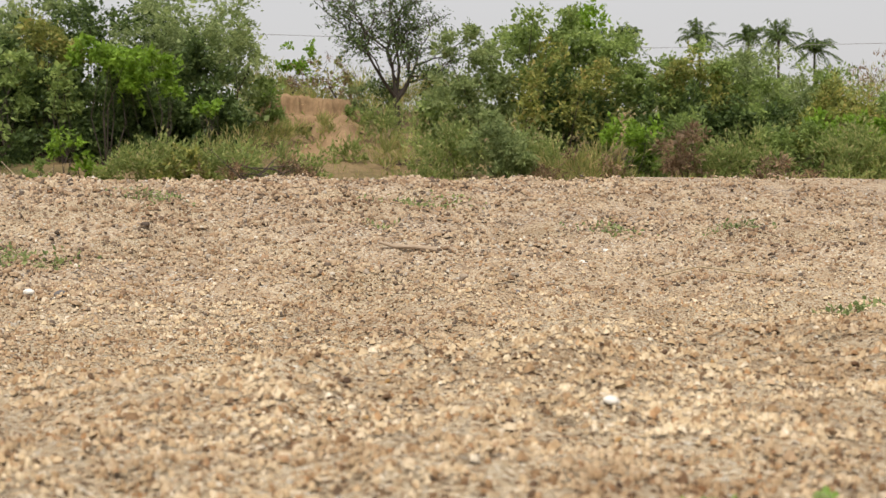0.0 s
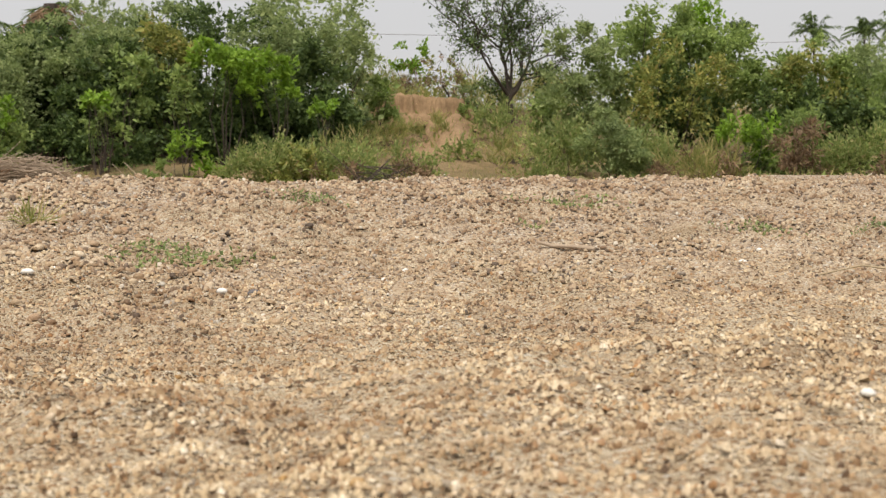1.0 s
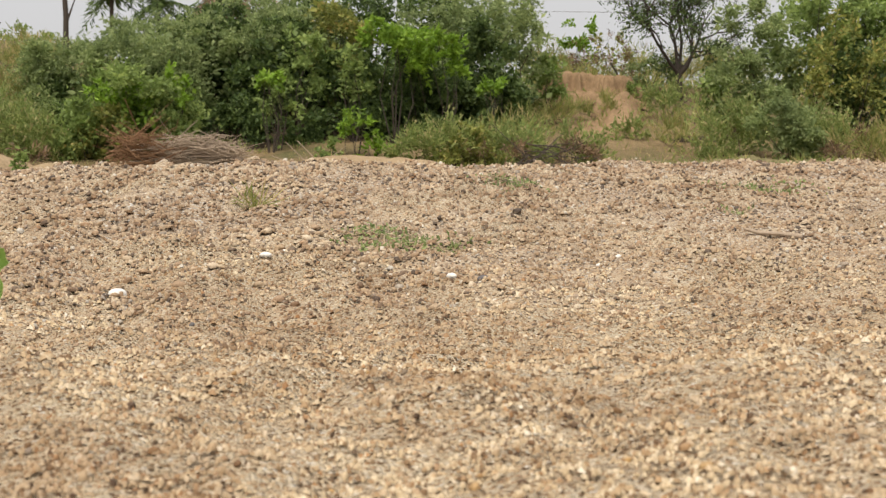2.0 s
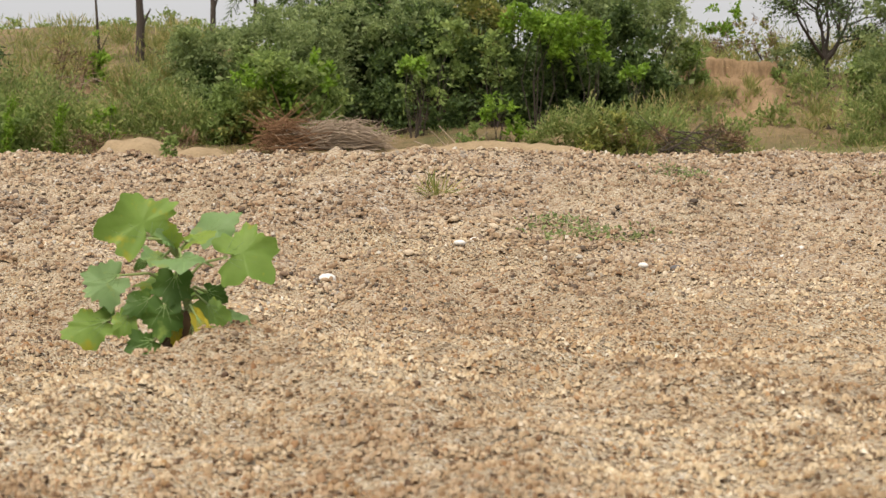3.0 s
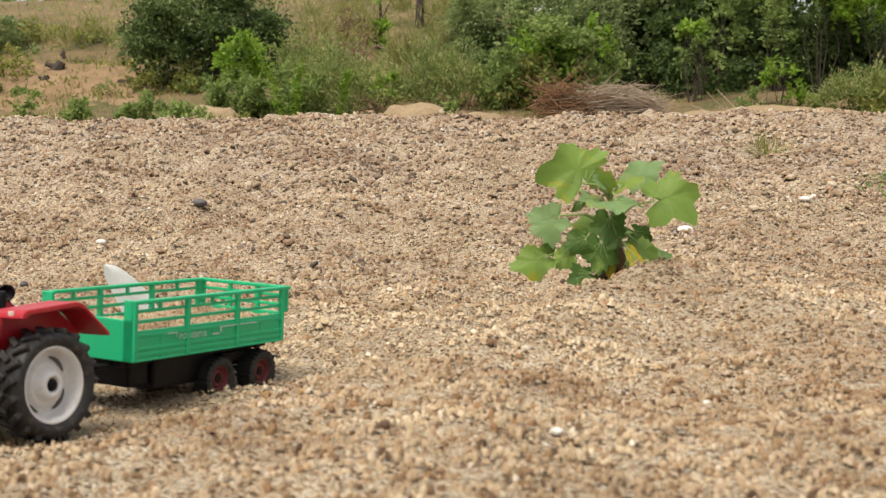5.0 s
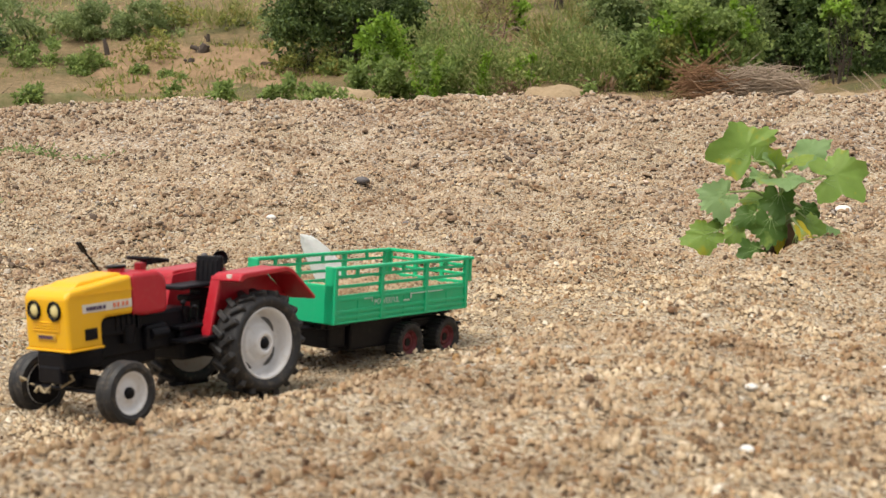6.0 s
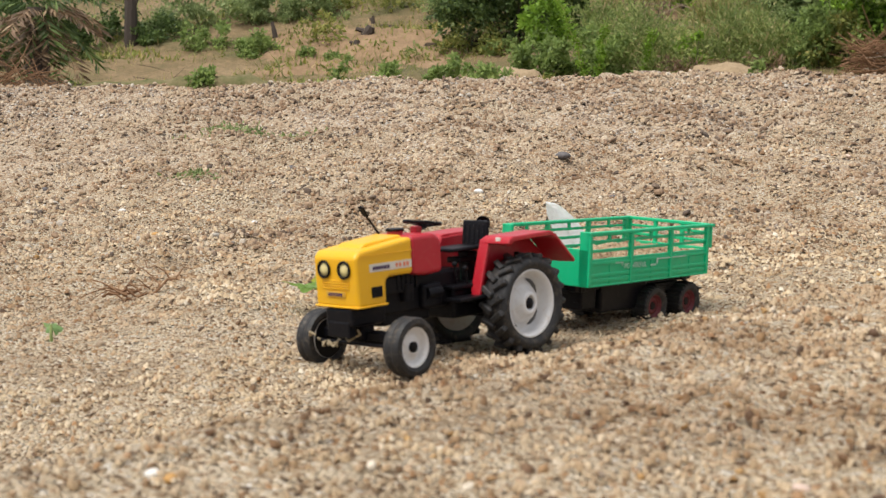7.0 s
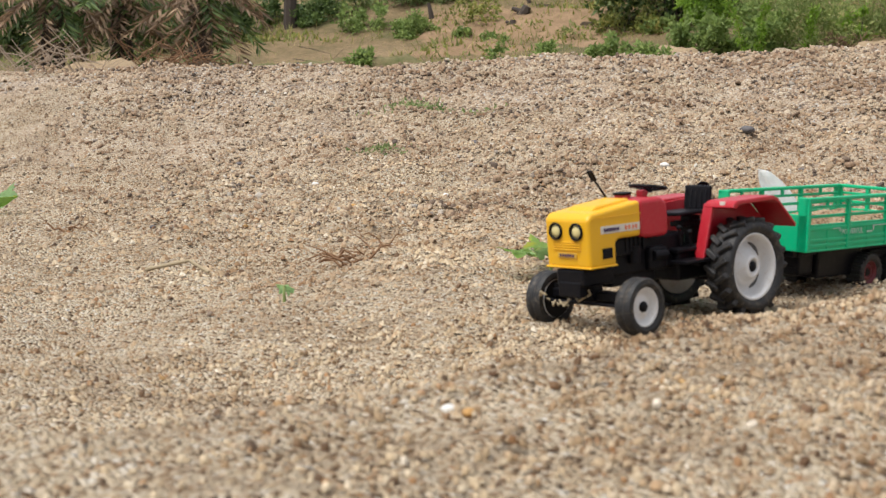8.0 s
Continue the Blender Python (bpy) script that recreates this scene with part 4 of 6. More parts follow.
def sand_load():
    """Sand heaped in the trailer's tub."""
    m = pose(-0.6911, 0.7533, -0.1280, -2.2, -2.6, -115.7)
    t = thing("sand_load", "heap of pale coarse sand carried in the green trailer", "sand", m)
    bm = bmesh.new()
    nx, ny = 48, 26
    rows = []
    for i in range(nx + 1):
        row = []
        for j in range(ny + 1):
            u, v = 2 * i / nx - 1, 2 * j / ny - 1
            z = 0.0170 - 0.0018 * u + 0.0030 * (1 - u * u) * (1 - v * v) + 0.0009 * math.sin(9 * u + 2 * v) + 0.0008 * math.sin(11 * v - 4 * u)
            row.append(bm.verts.new((0.0788 * u, 0.0368 * v, z)))
        rows.append(row)
    for p, q in zip(rows, rows[1:]):
        for j in range(ny):
            bm.faces.new((p[j], q[j], q[j + 1], p[j + 1]))
    rim = [e for e in bm.edges if e.is_boundary]
    low = bmesh.ops.extrude_edge_only(bm, edges=rim)["geom"]
    for v in low:
        if isinstance(v, bmesh.types.BMVert):
            v.co.z = 0.0027
    part("heap", bm, GROUND_SAND, t, "", True)
    n = 5200
    u, v = rng.uniform(-1, 1, n), rng.uniform(-1, 1, n)
    z = 0.0170 - 0.0018 * u + 0.0030 * (1 - u * u) * (1 - v * v) + 0.0009 * np.sin(9 * u + 2 * v) + 0.0008 * np.sin(11 * v - 4 * u)
    c = np.array([[1, 0, 0], [-1, 0, 0], [0, 1, 0], [0, -1, 0], [0, 0, 1], [0, 0, -1]], float)
    q = np.array([[0, 2, 4], [2, 1, 4], [1, 3, 4], [3, 0, 4], [2, 0, 5], [1, 2, 5], [3, 1, 5], [0, 3, 5]])
    V = c[None] * (0.0007 + 0.0012 * rng.uniform(0, 1, (n, 1, 1)) ** 2) * rng.uniform(0.6, 1.3, (n, 6, 3)) + np.stack([0.077 * u, 0.0355 * v, z], -1)[:, None]
    ob = new("loose_sand", sheet_mesh("loose_sand", V.reshape(-1, 3), (q[None] + 6 * np.arange(n)[:, None, None]).reshape(-1, 3), GRAIN))
    ob.parent = t
    ob["kind"] = "stuff"


sand_load()


# ---- the far bank: earth, sand, shrubs and trees ----
def far_spot(az, dist):
    """A place by its bearing, in degrees to the left of north, and distance."""
    a = radians(az)
    return -0.25 - math.sin(a) * dist, -0.2 + math.cos(a) * dist


def patch(name, label, az, dist, rx, ry, mat, lift, seed, cat="ground"):
    """A low irregular heap or scar that lies on the bank and dips under it at its edge."""
    cx, cy = far_spot(az, dist)
    n = 26
    g = np.linspace(-1, 1, n)
    U, V = np.meshgrid(g, g)
    a = radians(az)
    X, Y = cx + U * rx * math.cos(a) - V * ry * math.sin(a), cy + U * rx * math.sin(a) + V * ry * math.cos(a)
    r = np.hypot(U, V) * (1 + 0.22 * swell(U, V, 1.1, seed))
    Z = height(X, Y) + lift * (1 - ease(r, 0.40, 1.0)) + 0.02 * (1 - r) * 3 - 0.05 * ease(r, 0.75, 1.0) - 0.25 * ease(r, 0.95, 1.3) + 0.12 * lift * swell(U, V, 0.5, seed + 1) + (0.018 if mat is SILT else 0.055) * swell(U * rx, V * ry, 0.5, seed + 2)
    i = np.arange((n - 1) * n).reshape(n - 1, n)[:, :-1].ravel()
    F = np.stack([i, i + 1, i + 1 + n, i + n], -1)
    return tagged(new(name, sheet_mesh(name, np.stack([X, Y, Z], -1).reshape(-1, 3), F, mat)), label, cat, kind="structure")


patch("sand_mound", "smooth pale silt mound below the bank", 5.3, 24.2, 1.05, 0.8, SILT, 0.26, 1)
patch("sand_mound", "low silt mound broken by roots", 3.4, 24.0, 0.8, 0.6, SILT, 0.17, 14)
patch("sand_mound", "long low silt ledge below dark shrubs", -7.0, 24.7, 2.0, 0.8, SILT, 0.16, 2)
patch("sand_mound", "rounded end of the silt ledge", -10.0, 24.5, 0.9, 0.7, SILT, 0.17, 15)
patch("sand_mound", "pale silt mound beside weeds", 13.6, 23.6, 0.85, 0.6, SILT, 0.25, 3)
patch("sand_mound", "small tan hump of sand by dead fronds", 35.2, 23.2, 0.85, 0.6, SILT, 0.32, 16)
patch("earth_scar", "bare orange earth on the footpath", -18.1, 30.6, 0.55, 1.3, EARTH, 0.10, 4)
patch("earth_scar", "bare orange earth below dry grass", -17.3, 28.6, 0.8, 1.4, EARTH, 0.08, 5)
patch("earth_scar", "bare earth gully among weeds", 7.4, 30.2, 0.65, 1.7, EARTH, 0.05, 6)
patch("earth_scar", "trodden brown earth slope", 17.5, 28.2, 3.0, 3.0, EARTH, 0.03, 7)
patch("earth_scar", "trodden brown earth slope", 24.5, 26.2, 3.4, 2.2, EARTH, 0.04, 8)
patch("earth_scar", "bare tan earth slope with scattered weeds", 21.0, 30.4, 4.2, 2.6, EARTH, 0.03, 12)
patch("earth_scar", "bare tan earth shelf under shrubs", 30.0, 25.4, 3.2, 1.8, EARTH, 0.06, 13)
patch("turf", "strip of low green turf", 26.5, 22.3, 2.6, 0.45, TURF, 0.20, 9)
patch("turf", "thin grass beneath the bank", -21.0, 25.2, 2.6, 0.9, TURF, 0.08, 10)
patch("dark_ground_patch", "dark brown ground patch on the slope", 17.6, 32.2, 1.6, 0.9, DARK_GROUND, 0.03, 21)
patch("dark_ground_patch", "dark brown ground patch on the slope", 15.0, 29.8, 1.4, 0.8, DARK_GROUND, 0.03, 22)
# dark sheets below the growth: its shade is painted as ground colour
patch("dark_ground_patch", "dark ground sheet with the shade of the thicket in its colour", -8.0, 28.4, 3.6, 2.6, DARK_GROUND, 0.10, 17)
patch("dark_ground_patch", "dark ground sheet with the shade of the bushes in its colour", -0.5, 28.0, 2.8, 2.2, DARK_GROUND, 0.10, 18)
patch("dark_ground_patch", "dark ground sheet with the shade of the palms in its colour", 34.0, 26.2, 3.6, 2.0, DARK_GROUND, 0.14, 19)
patch("dark_ground_patch", "dark ground sheet with the shade of the downstream shrubs in its colour", -31.0, 28.6, 5.4, 2.4, DARK_GROUND, 0.10, 20)


def earth_ledge(az, dist, wide, deep, high):
    """A small eroded step in the bank: a cracked steep face under a trodden top."""
    cx, cy = far_spot(az, dist)
    nu, nv = 90, 50
    U, V = np.meshgrid(np.linspace(-1, 1, nu), np.linspace(-1, 1, nv))
    a = radians(az)
    X, Y = cx + U * wide * math.cos(a) - V * deep * math.sin(a), cy + U * wide * math.sin(a) + V * deep * math.cos(a)
    brow = -0.35 + 0.16 * swell(U * wide, U * 0, 0.8, 21) + 0.07 * swell(U * wide, V, 0.25, 22)
    ends = 1 - ease(np.maximum(np.abs(U), np.abs(V)) + 0.12 * swell(U, V, 0.5, 23), 0.62, 1.0)
    Z = height(X, Y) - 0.12 + ends * (0.14 + high * ease(V, brow - 0.06, brow + 0.07) * (1 - ease(V, 0.1, 1.0))) + ends * (0.035 * swell(X, Y * 2, 0.35, 24) + 0.02 * swell(X, Y, 0.12, 25))
    i = np.arange((nv - 1) * nu).reshape(nv - 1, nu)[:, :-1].ravel()
    F = np.stack([i, i + 1, i + 1 + nu, i + nu], -1)
    return tagged(new("earth_ledge", sheet_mesh("earth_ledge", np.stack([X, Y, Z], -1).reshape(-1, 3), F, EARTH)), "eroded orange earth ledge with a cracked face", "ground", kind="structure")


earth_ledge(-16.9, 32.2, 1.35, 0.75, 0.40)


def leaf_cards(c, out, length, width, rise=0.0, spread=0.8):
    """Many small folded leaves: c their places, out the way each one points."""
    n = len(c)
    d = out + rng.normal(0, spread, (n, 3)) + np.array([0, 0, rise])
    d /= np.linalg.norm(d, axis=1)[:, None] + 1e-9
    s = np.cross(d, rng.normal(0, 1, (n, 3)))
    s /= np.linalg.norm(s, axis=1)[:, None] + 1e-9
    u = np.cross(d, s)
    ln, wd = (length * rng.uniform(0.6, 1.4, n))[:, None], (width * rng.uniform(0.6, 1.4, n))[:, None]
    V = np.stack([c, c + d * ln * 0.45 + s * wd * 0.5 + u * wd * 0.15, c + d * ln, c + d * ln * 0.45 - s * wd * 0.5 + u * wd * 0.15], 1)
    return V.reshape(-1, 3), np.arange(n * 4).reshape(n, 4)


def limbs(base, tips, r):
    """A trunk that forks to the given tips, tapered and bent."""
    pieces = []
    for tip in tips:
        mid = base.lerp(tip, 0.45) + Vector((rng.uniform(-0.12, 0.12), rng.uniform(-0.12, 0.12), rng.uniform(0, 0.15))) * (tip - base).length
        pieces += [rod(base, mid, r, r * 0.6, 7), rod(mid, tip, r * 0.6, r * 0.2, 6)]
    return join(*pieces)


# look: leaf material, leaf length and width, rise of the sprays, their flatness, leaves a spray, words
SHRUB_LOOK = {
    # dark also fills shaded gaps between bushes, their shade put into leaf colour
    "dark": (DARK_LEAF, 0.090, 0.046, 0.15, 0.6, 14, "dense dark green thorn shrub on the far bank"),
    "mid": (MID_LEAF, 0.090, 0.046, 0.15, 0.7, 12, "leafy mid-green shrub on the far bank"),
    "fresh": (FRESH_LEAF, 0.105, 0.062, 0.05, 0.7, 10, "bright fresh green shrub among darker ones"),
    "grey": (GREY_LEAF, 0.085, 0.032, 0.10, 0.35, 20, "feathery grey-green shrub on the far bank"),
    "olive": (OLIVE_LEAF, 0.082, 0.042, 0.30, 0.8, 12, "olive-green shrub with yellowing leaves"),
    "dry": (DRY_LEAF, 0.170, 0.017, 1.6, 1.0, 7, "clump of tall drying grass on the bank"),
    "brown": (BROWN_LEAF, 0.130, 0.022, 0.15, 0.8, 9, "withered brown brush on the bank"),
    "weed": (WEED_LEAF, 0.085, 0.030, 1.5, 1.0, 15, "tangle of grey-green weeds on the bank"),
}


def shrub(look, az, dist, wide, low, top, count, label=""):
    """wide: degrees across; low and top: degrees above the level of the camera."""
    mat, ln, wd, rise, flat, each, words = SHRUB_LOOK[look]
    x, y = far_spot(az, dist)
    g = float(height(x, y))
    z0, z1 = max(dist * math.tan(radians(low)) - g, 0.0), max(dist * math.tan(radians(top)) - g, 0.16)
    if z0 < 0.45 or look in ("dry", "weed"):
        z0 = 0.0
    z0 = min(z0 * (1.0 if look == "fresh" else 0.6), z1 - 0.14)
    rx, h = dist * radians(wide) / 2, z1 - z0
    t = thing("shrub" if look != "dry" else "grass_clump", label or words, "shrub" if look != "dry" else "grass", pose(x, y, g, 0, 0, az), "shrubs of the far bank" if look != "dry" else "grass clumps of the far bank")
    k = int(12 + 10 * rx * h)
    u = rng.uniform(-1, 1, k)
    ph = rng.uniform(0, 6.28, 3)
    crest = np.clip(1 - 0.40 * np.abs(u) ** 2.6 + 0.12 * np.sin(5 * u + ph[0]) + 0.08 * np.sin(11 * u + ph[1]), 0.25, 1.08)
    e = rng.uniform(0, 1, k) ** 0.75
    deep = min(rx, 1.3) * 0.75
    cr = rng.uniform(0.5, 1.35, k) * (0.19 * math.sqrt(rx * h) + 0.06)
    cl = np.stack([u * rx * 0.92, rng.uniform(-1, 1, k) * deep * np.sqrt(np.clip(1.05 - u * u, 0.05, 1)), np.maximum(z0 + h * (0.05 + 0.88 * e) * crest - (0.25 if rise < 1 else 0.9) * cr, 0.0)], -1)
    if look in ("dry", "weed"):
        cl[:, 2] *= 0.68
        cr = np.maximum(cr * 0.9, 0.34 * h)
    # leafy sprays that leave each clump
    ns = max(6, int(count * (1.0 if rise < 1 else 1.3)) // each)
    which = rng.integers(0, k, ns)
    d = rng.normal(0, 1, (ns, 3)) * np.array([1.0, 1.0, flat]) + np.array([0, 0, rise])
    d /= np.linalg.norm(d, axis=1)[:, None]
    reach = cr[which] * rng.uniform(0.55, 1.55, ns)
    s = rng.uniform(0.12, 1.0, (ns, each))
    c = cl[which][:, None] + d[:, None] * (reach[:, None] * s)[..., None]
    c[:, :, 2] -= (0.30 if rise < 1 else 0.12) * reach[:, None] * s * s
    c = (c + rng.normal(0, 1, c.shape) * (0.012 + 0.09 * reach[:, None, None] * (0.4 if rise > 1 else 1))).reshape(-1, 3)
    c[:, 2] = np.maximum(c[:, 2], 0.01)
    V, F = leaf_cards(c, np.repeat(d, each, 0) * (0.7 if rise < 1 else 1.2), ln, wd, 0.25 if rise > 1 else 0.0, 0.65 if look != "dry" else 0.3)
    if rise < 1 and look not in ("brown", "fresh"):
        # broad cards added inside the clumps to close gaps and darken the inside
        n = count // 4
        q = rng.integers(0, k, n)
        o = rng.normal(0, 1, (n, 3))
        o /= np.linalg.norm(o, axis=1)[:, None]
        c = cl[q] + o * (cr[q] * rng.uniform(0, 0.75, n))[:, None] * np.array([1.2, 1.0, 0.8])
        low_in = rng.uniform(0, 1, n) < 0.3
        c[:, 2] = np.where(low_in, c[:, 2] * rng.uniform(0.1, 0.9, n), c[:, 2])
        c[:, 1] += 0.3 * deep
        c[:, 2] = np.maximum(c[:, 2], 0.03)
        W, G = leaf_cards(c, o, 0.135 * min(1, 0.4 + 0.6 * h), 0.09 * min(1, 0.4 + 0.6 * h), 0.0)
        V, F = np.concatenate([V, W]), np.concatenate([F, G + len(V)])
    crown = new("crown", sheet_mesh("crown", V, F, mat, False))
    crown.parent = t
    tips = [Vector(cl[j]) for j in rng.choice(k, min(k, 6), replace=False)]
    part("trunk", limbs(Vector((0, 0, -0.1)), tips, 0.005 + 0.004 * z1), BARK, t)
    return t


# tall growth downstream
shrub("mid", -39.1, 31, 3.9, -0.0, 3.0, 5580)
shrub("mid", -36.9, 32, 4.4, 1.5, 3.8, 4700)
shrub("grey", -34.1, 31, 4.5, 1.7, 4.8, 6860)
shrub("mid", -31.5, 30.5, 4.4, 2.0, 5.2, 6010)
shrub("dark", -30.9, 29.5, 2.7, 2.0, 4.1, 2740)
shrub("mid", -27.8, 30.5, 3.8, 2.7, 6.5, 6550)
shrub("fresh", -27.8, 31, 1.6, 5.5, 6.7, 490)
shrub("mid", -25.2, 30.5, 3.6, 3.2, 6.6, 5630)
shrub("grey", -23.2, 30, 3.0, 2.6, 6.2, 5010)
shrub("olive", -26.7, 29.2, 4.0, 3.2, 5.3, 2470)
shrub("dark", -27.0, 29.4, 2.5, 2.1, 4.2, 2520)
shrub("olive", -31.5, 30, 3.1, 3.1, 4.8, 1660)
shrub("mid", -34.3, 29.5, 2.5, 1.3, 3.8, 2670)
shrub("dark", -33.5, 29.4, 3.3, 1.5, 3.4, 3030)
shrub("olive", -36.8, 29.6, 3.4, 1.5, 3.5, 2840)
shrub("weed", -22.4, 27.2, 2.8, 0.1, 2.9, 3910)
shrub("grey", -24.5, 26.6, 2.8, 0.1, 2.7, 3280)
shrub("weed", -25.5, 27.6, 2.6, 0.4, 2.8, 2780)
shrub("dry", -27.4, 26.4, 3.3, 0.9, 2.0, 1580)
shrub("brown", -27.3, 26.0, 3.4, 0.1, 1.2, 1640)
shrub("fresh", -29.3, 26.8, 2.5, 0.4, 2.6, 1370)
shrub("mid", -30.7, 27.0, 3.1, 0.0, 2.7, 3480)
shrub("brown", -31.2, 26.0, 1.9, 0.0, 2.3, 1590)
shrub("weed", -33.1, 26.6, 2.5, -0.0, 2.4, 2900)
shrub("mid", -35.2, 27, 3.0, -0.1, 2.0, 2790)
shrub("brown", -35.0, 25.6, 2.5, -0.1, 0.9, 1000)
shrub("weed", -37.5, 26.6, 3.2, -0.2, 2.3, 3970)
shrub("mid", -39.9, 26.8, 3.1, -0.2, 2.0, 3210)
shrub("brown", -37.8, 34, 1.7, 3.0, 4.6, 360)
shrub("dry", -36.1, 33, 2.0, 2.9, 4.2, 580)
shrub("fresh", -37.0, 27.4, 3.0, 1.1, 2.5, 700)
# the gap with the footpath and the skyline behind it
shrub("dry", -15.3, 35, 2.4, 3.2, 4.9, 1180)
shrub("dry", -19.5, 36, 2.6, 3.1, 4.7, 1160)
shrub("dry", -21.9, 36, 3.2, 2.8, 4.7, 1740)
shrub("fresh", -16.5, 34.5, 1.6, 4.1, 5.4, 450)
shrub("brown", -17.4, 34, 2.6, 3.4, 5.0, 810)
shrub("dry", -16.8, 32.5, 1.6, 3.1, 4.0, 650)
shrub("olive", -17.8, 36, 1.6, 3.7, 5.1, 360)
shrub("mid", -18.8, 31.9, 0.9, 2.3, 3.0, 270)
shrub("grey", -19.3, 34, 2.1, 3.0, 4.1, 690)
shrub("weed", -20.4, 30.9, 2.8, 1.6, 3.4, 1040)
shrub("dry", -17.3, 30.2, 1.7, 1.6, 2.8, 350)
shrub("dry", -15.7, 29.8, 1.7, 1.4, 3.0, 480)
shrub("weed", -18.5, 28.6, 1.9, 0.5, 1.9, 550)
shrub("dry", -20.3, 28.4, 2.6, 0.4, 2.0, 500)
shrub("mid", -22.1, 31.1, 2.0, 1.3, 3.7, 1740)
shrub("mid", -15.4, 31.0, 1.3, 2.1, 4.1, 950)
shrub("fresh", -15.6, 34.0, 1.0, 2.7, 3.8, 200)
# the dark thicket
shrub("grey", 0.7, 27.6, 6.7, 3.2, 5.7, 9900)
shrub("mid", 0.4, 26.4, 5.2, 0.5, 3.9, 7970)
shrub("fresh", -1.2, 26.0, 1.7, 2.5, 3.9, 420)
shrub("fresh", 0.9, 26.0, 1.8, 2.5, 3.7, 360)
shrub("olive", 1.2, 25.8, 2.0, 0.7, 2.7, 1590)
shrub("mid", -1.1, 25.8, 2.2, 0.8, 2.7, 1470)
shrub("dark", -3.1, 29.5, 4.1, 3.2, 6.4, 6530)
shrub("grey", -4.6, 28.8, 5.4, 4.9, 6.5, 4400)
shrub("grey", -5.6, 29.5, 3.1, 5.5, 6.7, 1510)
shrub("dark", -5.9, 29.2, 4.8, 1.4, 5.5, 11050)
shrub("olive", -7.6, 28.0, 2.4, 4.4, 6.4, 2030)
shrub("mid", -6.1, 27.4, 2.0, 4.1, 5.3, 930)
shrub("dark", -5.0, 27.8, 3.3, 2.4, 4.7, 2880)
shrub("dark", -7.9, 27.6, 2.5, 2.5, 4.6, 2270)
shrub("fresh", -9.6, 26.9, 2.7, 3.7, 5.5, 1440)
shrub("fresh", -11.3, 26.9, 2.0, 3.3, 5.2, 1160)
shrub("mid", -8.0, 26.8, 1.5, 4.0, 4.9, 410)
shrub("dark", -10.4, 28.4, 4.7, 0.9, 4.4, 9640)
shrub("dark", -12.9, 28.8, 3.2, 1.5, 5.4, 6260)
shrub("grey", -12.4, 29.2, 5.6, 5.0, 6.8, 4340)
shrub("grey", -14.2, 30, 2.3, 4.5, 6.4, 1190)
shrub("dark", -13.7, 27.8, 2.1, 1.7, 3.9, 1680)
shrub("fresh", -13.4, 27.0, 1.0, 2.6, 3.2, 200)
shrub("mid", -5.2, 26.2, 1.7, 2.6, 3.6, 260)
shrub("fresh", -4.9, 26.0, 1.1, 3.1, 3.6, 200)
shrub("dark", -5.3, 26.8, 2.4, 0.6, 2.5, 1300)
shrub("dark", -7.9, 27.2, 3.4, 0.6, 2.5, 3030)
shrub("fresh", -8.1, 25.4, 1.2, 1.4, 2.2, 200)
shrub("fresh", -8.9, 25.3, 1.2, 0.6, 1.4, 200)
shrub("dark", -3.3, 27.4, 2.5, 0.8, 2.8, 1200)
# dark backing added where the thicket's middle is deep shade
shrub("dark", -3.5, 30, 2.9, 1.7, 4.8, 3980)
shrub("mid", -7.1, 25.4, 1.1, 0.6, 1.6, 220)
shrub("weed", -11.0, 25.4, 3.2, 0.2, 2.4, 3320)
shrub("weed", -13.7, 25.4, 3.2, 0.1, 2.5, 3470)
shrub("dry", -14.1, 26.2, 2.1, 0.9, 2.7, 950)
shrub("brown", -16.4, 25.0, 1.7, 0.0, 1.1, 610)
shrub("olive", -12.1, 25.0, 2.6, 0.2, 1.7, 930)
shrub("weed", -16.3, 25.6, 2.3, 0.1, 2.0, 1590)
shrub("brown", -13.2, 24.8, 3.0, 0.1, 1.0, 430)
shrub("grey", -5.6, 30.2, 6.6, 4.8, 7.7, 5200)
shrub("dark", -9.0, 30.4, 7.0, 3.5, 7.6, 9000)
shrub("grey", -12.6, 30.6, 5.2, 5.0, 7.6, 5200)
shrub("dark", -10.6, 27.8, 4.4, 0.8, 4.3, 5200)
# bushes beside the thicket
shrub("grey", 0.7, 28.0, 6.7, 3.4, 5.5, 7630)
shrub("dark", 0.6, 27.6, 5.9, 0.5, 4.0, 10520)
shrub("mid", 0.3, 26.2, 3.4, 1.1, 3.7, 3210)
shrub("fresh", 0.2, 26.0, 2.8, 1.4, 3.3, 600)
shrub("mid", 1.9, 26.0, 2.1, 0.6, 2.9, 1430)
shrub("grey", -0.7, 30, 2.8, 4.6, 6.1, 1530)
shrub("weed", 4.9, 26.6, 3.2, 0.2, 3.7, 5150)
shrub("dry", 5.0, 28.4, 3.0, 2.1, 4.2, 1800)
shrub("weed", 3.7, 26.0, 2.3, 0.4, 3.0, 2220)
shrub("dry", 8.5, 31, 4.1, 3.6, 5.4, 2320)
shrub("dry", 4.4, 33, 4.0, 4.0, 5.6, 2060)
shrub("weed", 8.1, 25.8, 3.1, 0.3, 3.5, 4830)
shrub("weed", 9.9, 27.2, 2.7, 1.3, 3.9, 3420)
shrub("mid", 10.3, 25.4, 2.1, 0.3, 2.3, 1530)
shrub("fresh", 12.0, 25.8, 2.0, 1.5, 3.5, 1160)
shrub("mid", 12.2, 25.3, 2.2, 0.3, 2.3, 1840)
shrub("fresh", 6.6, 25.4, 1.0, 1.0, 2.1, 200)
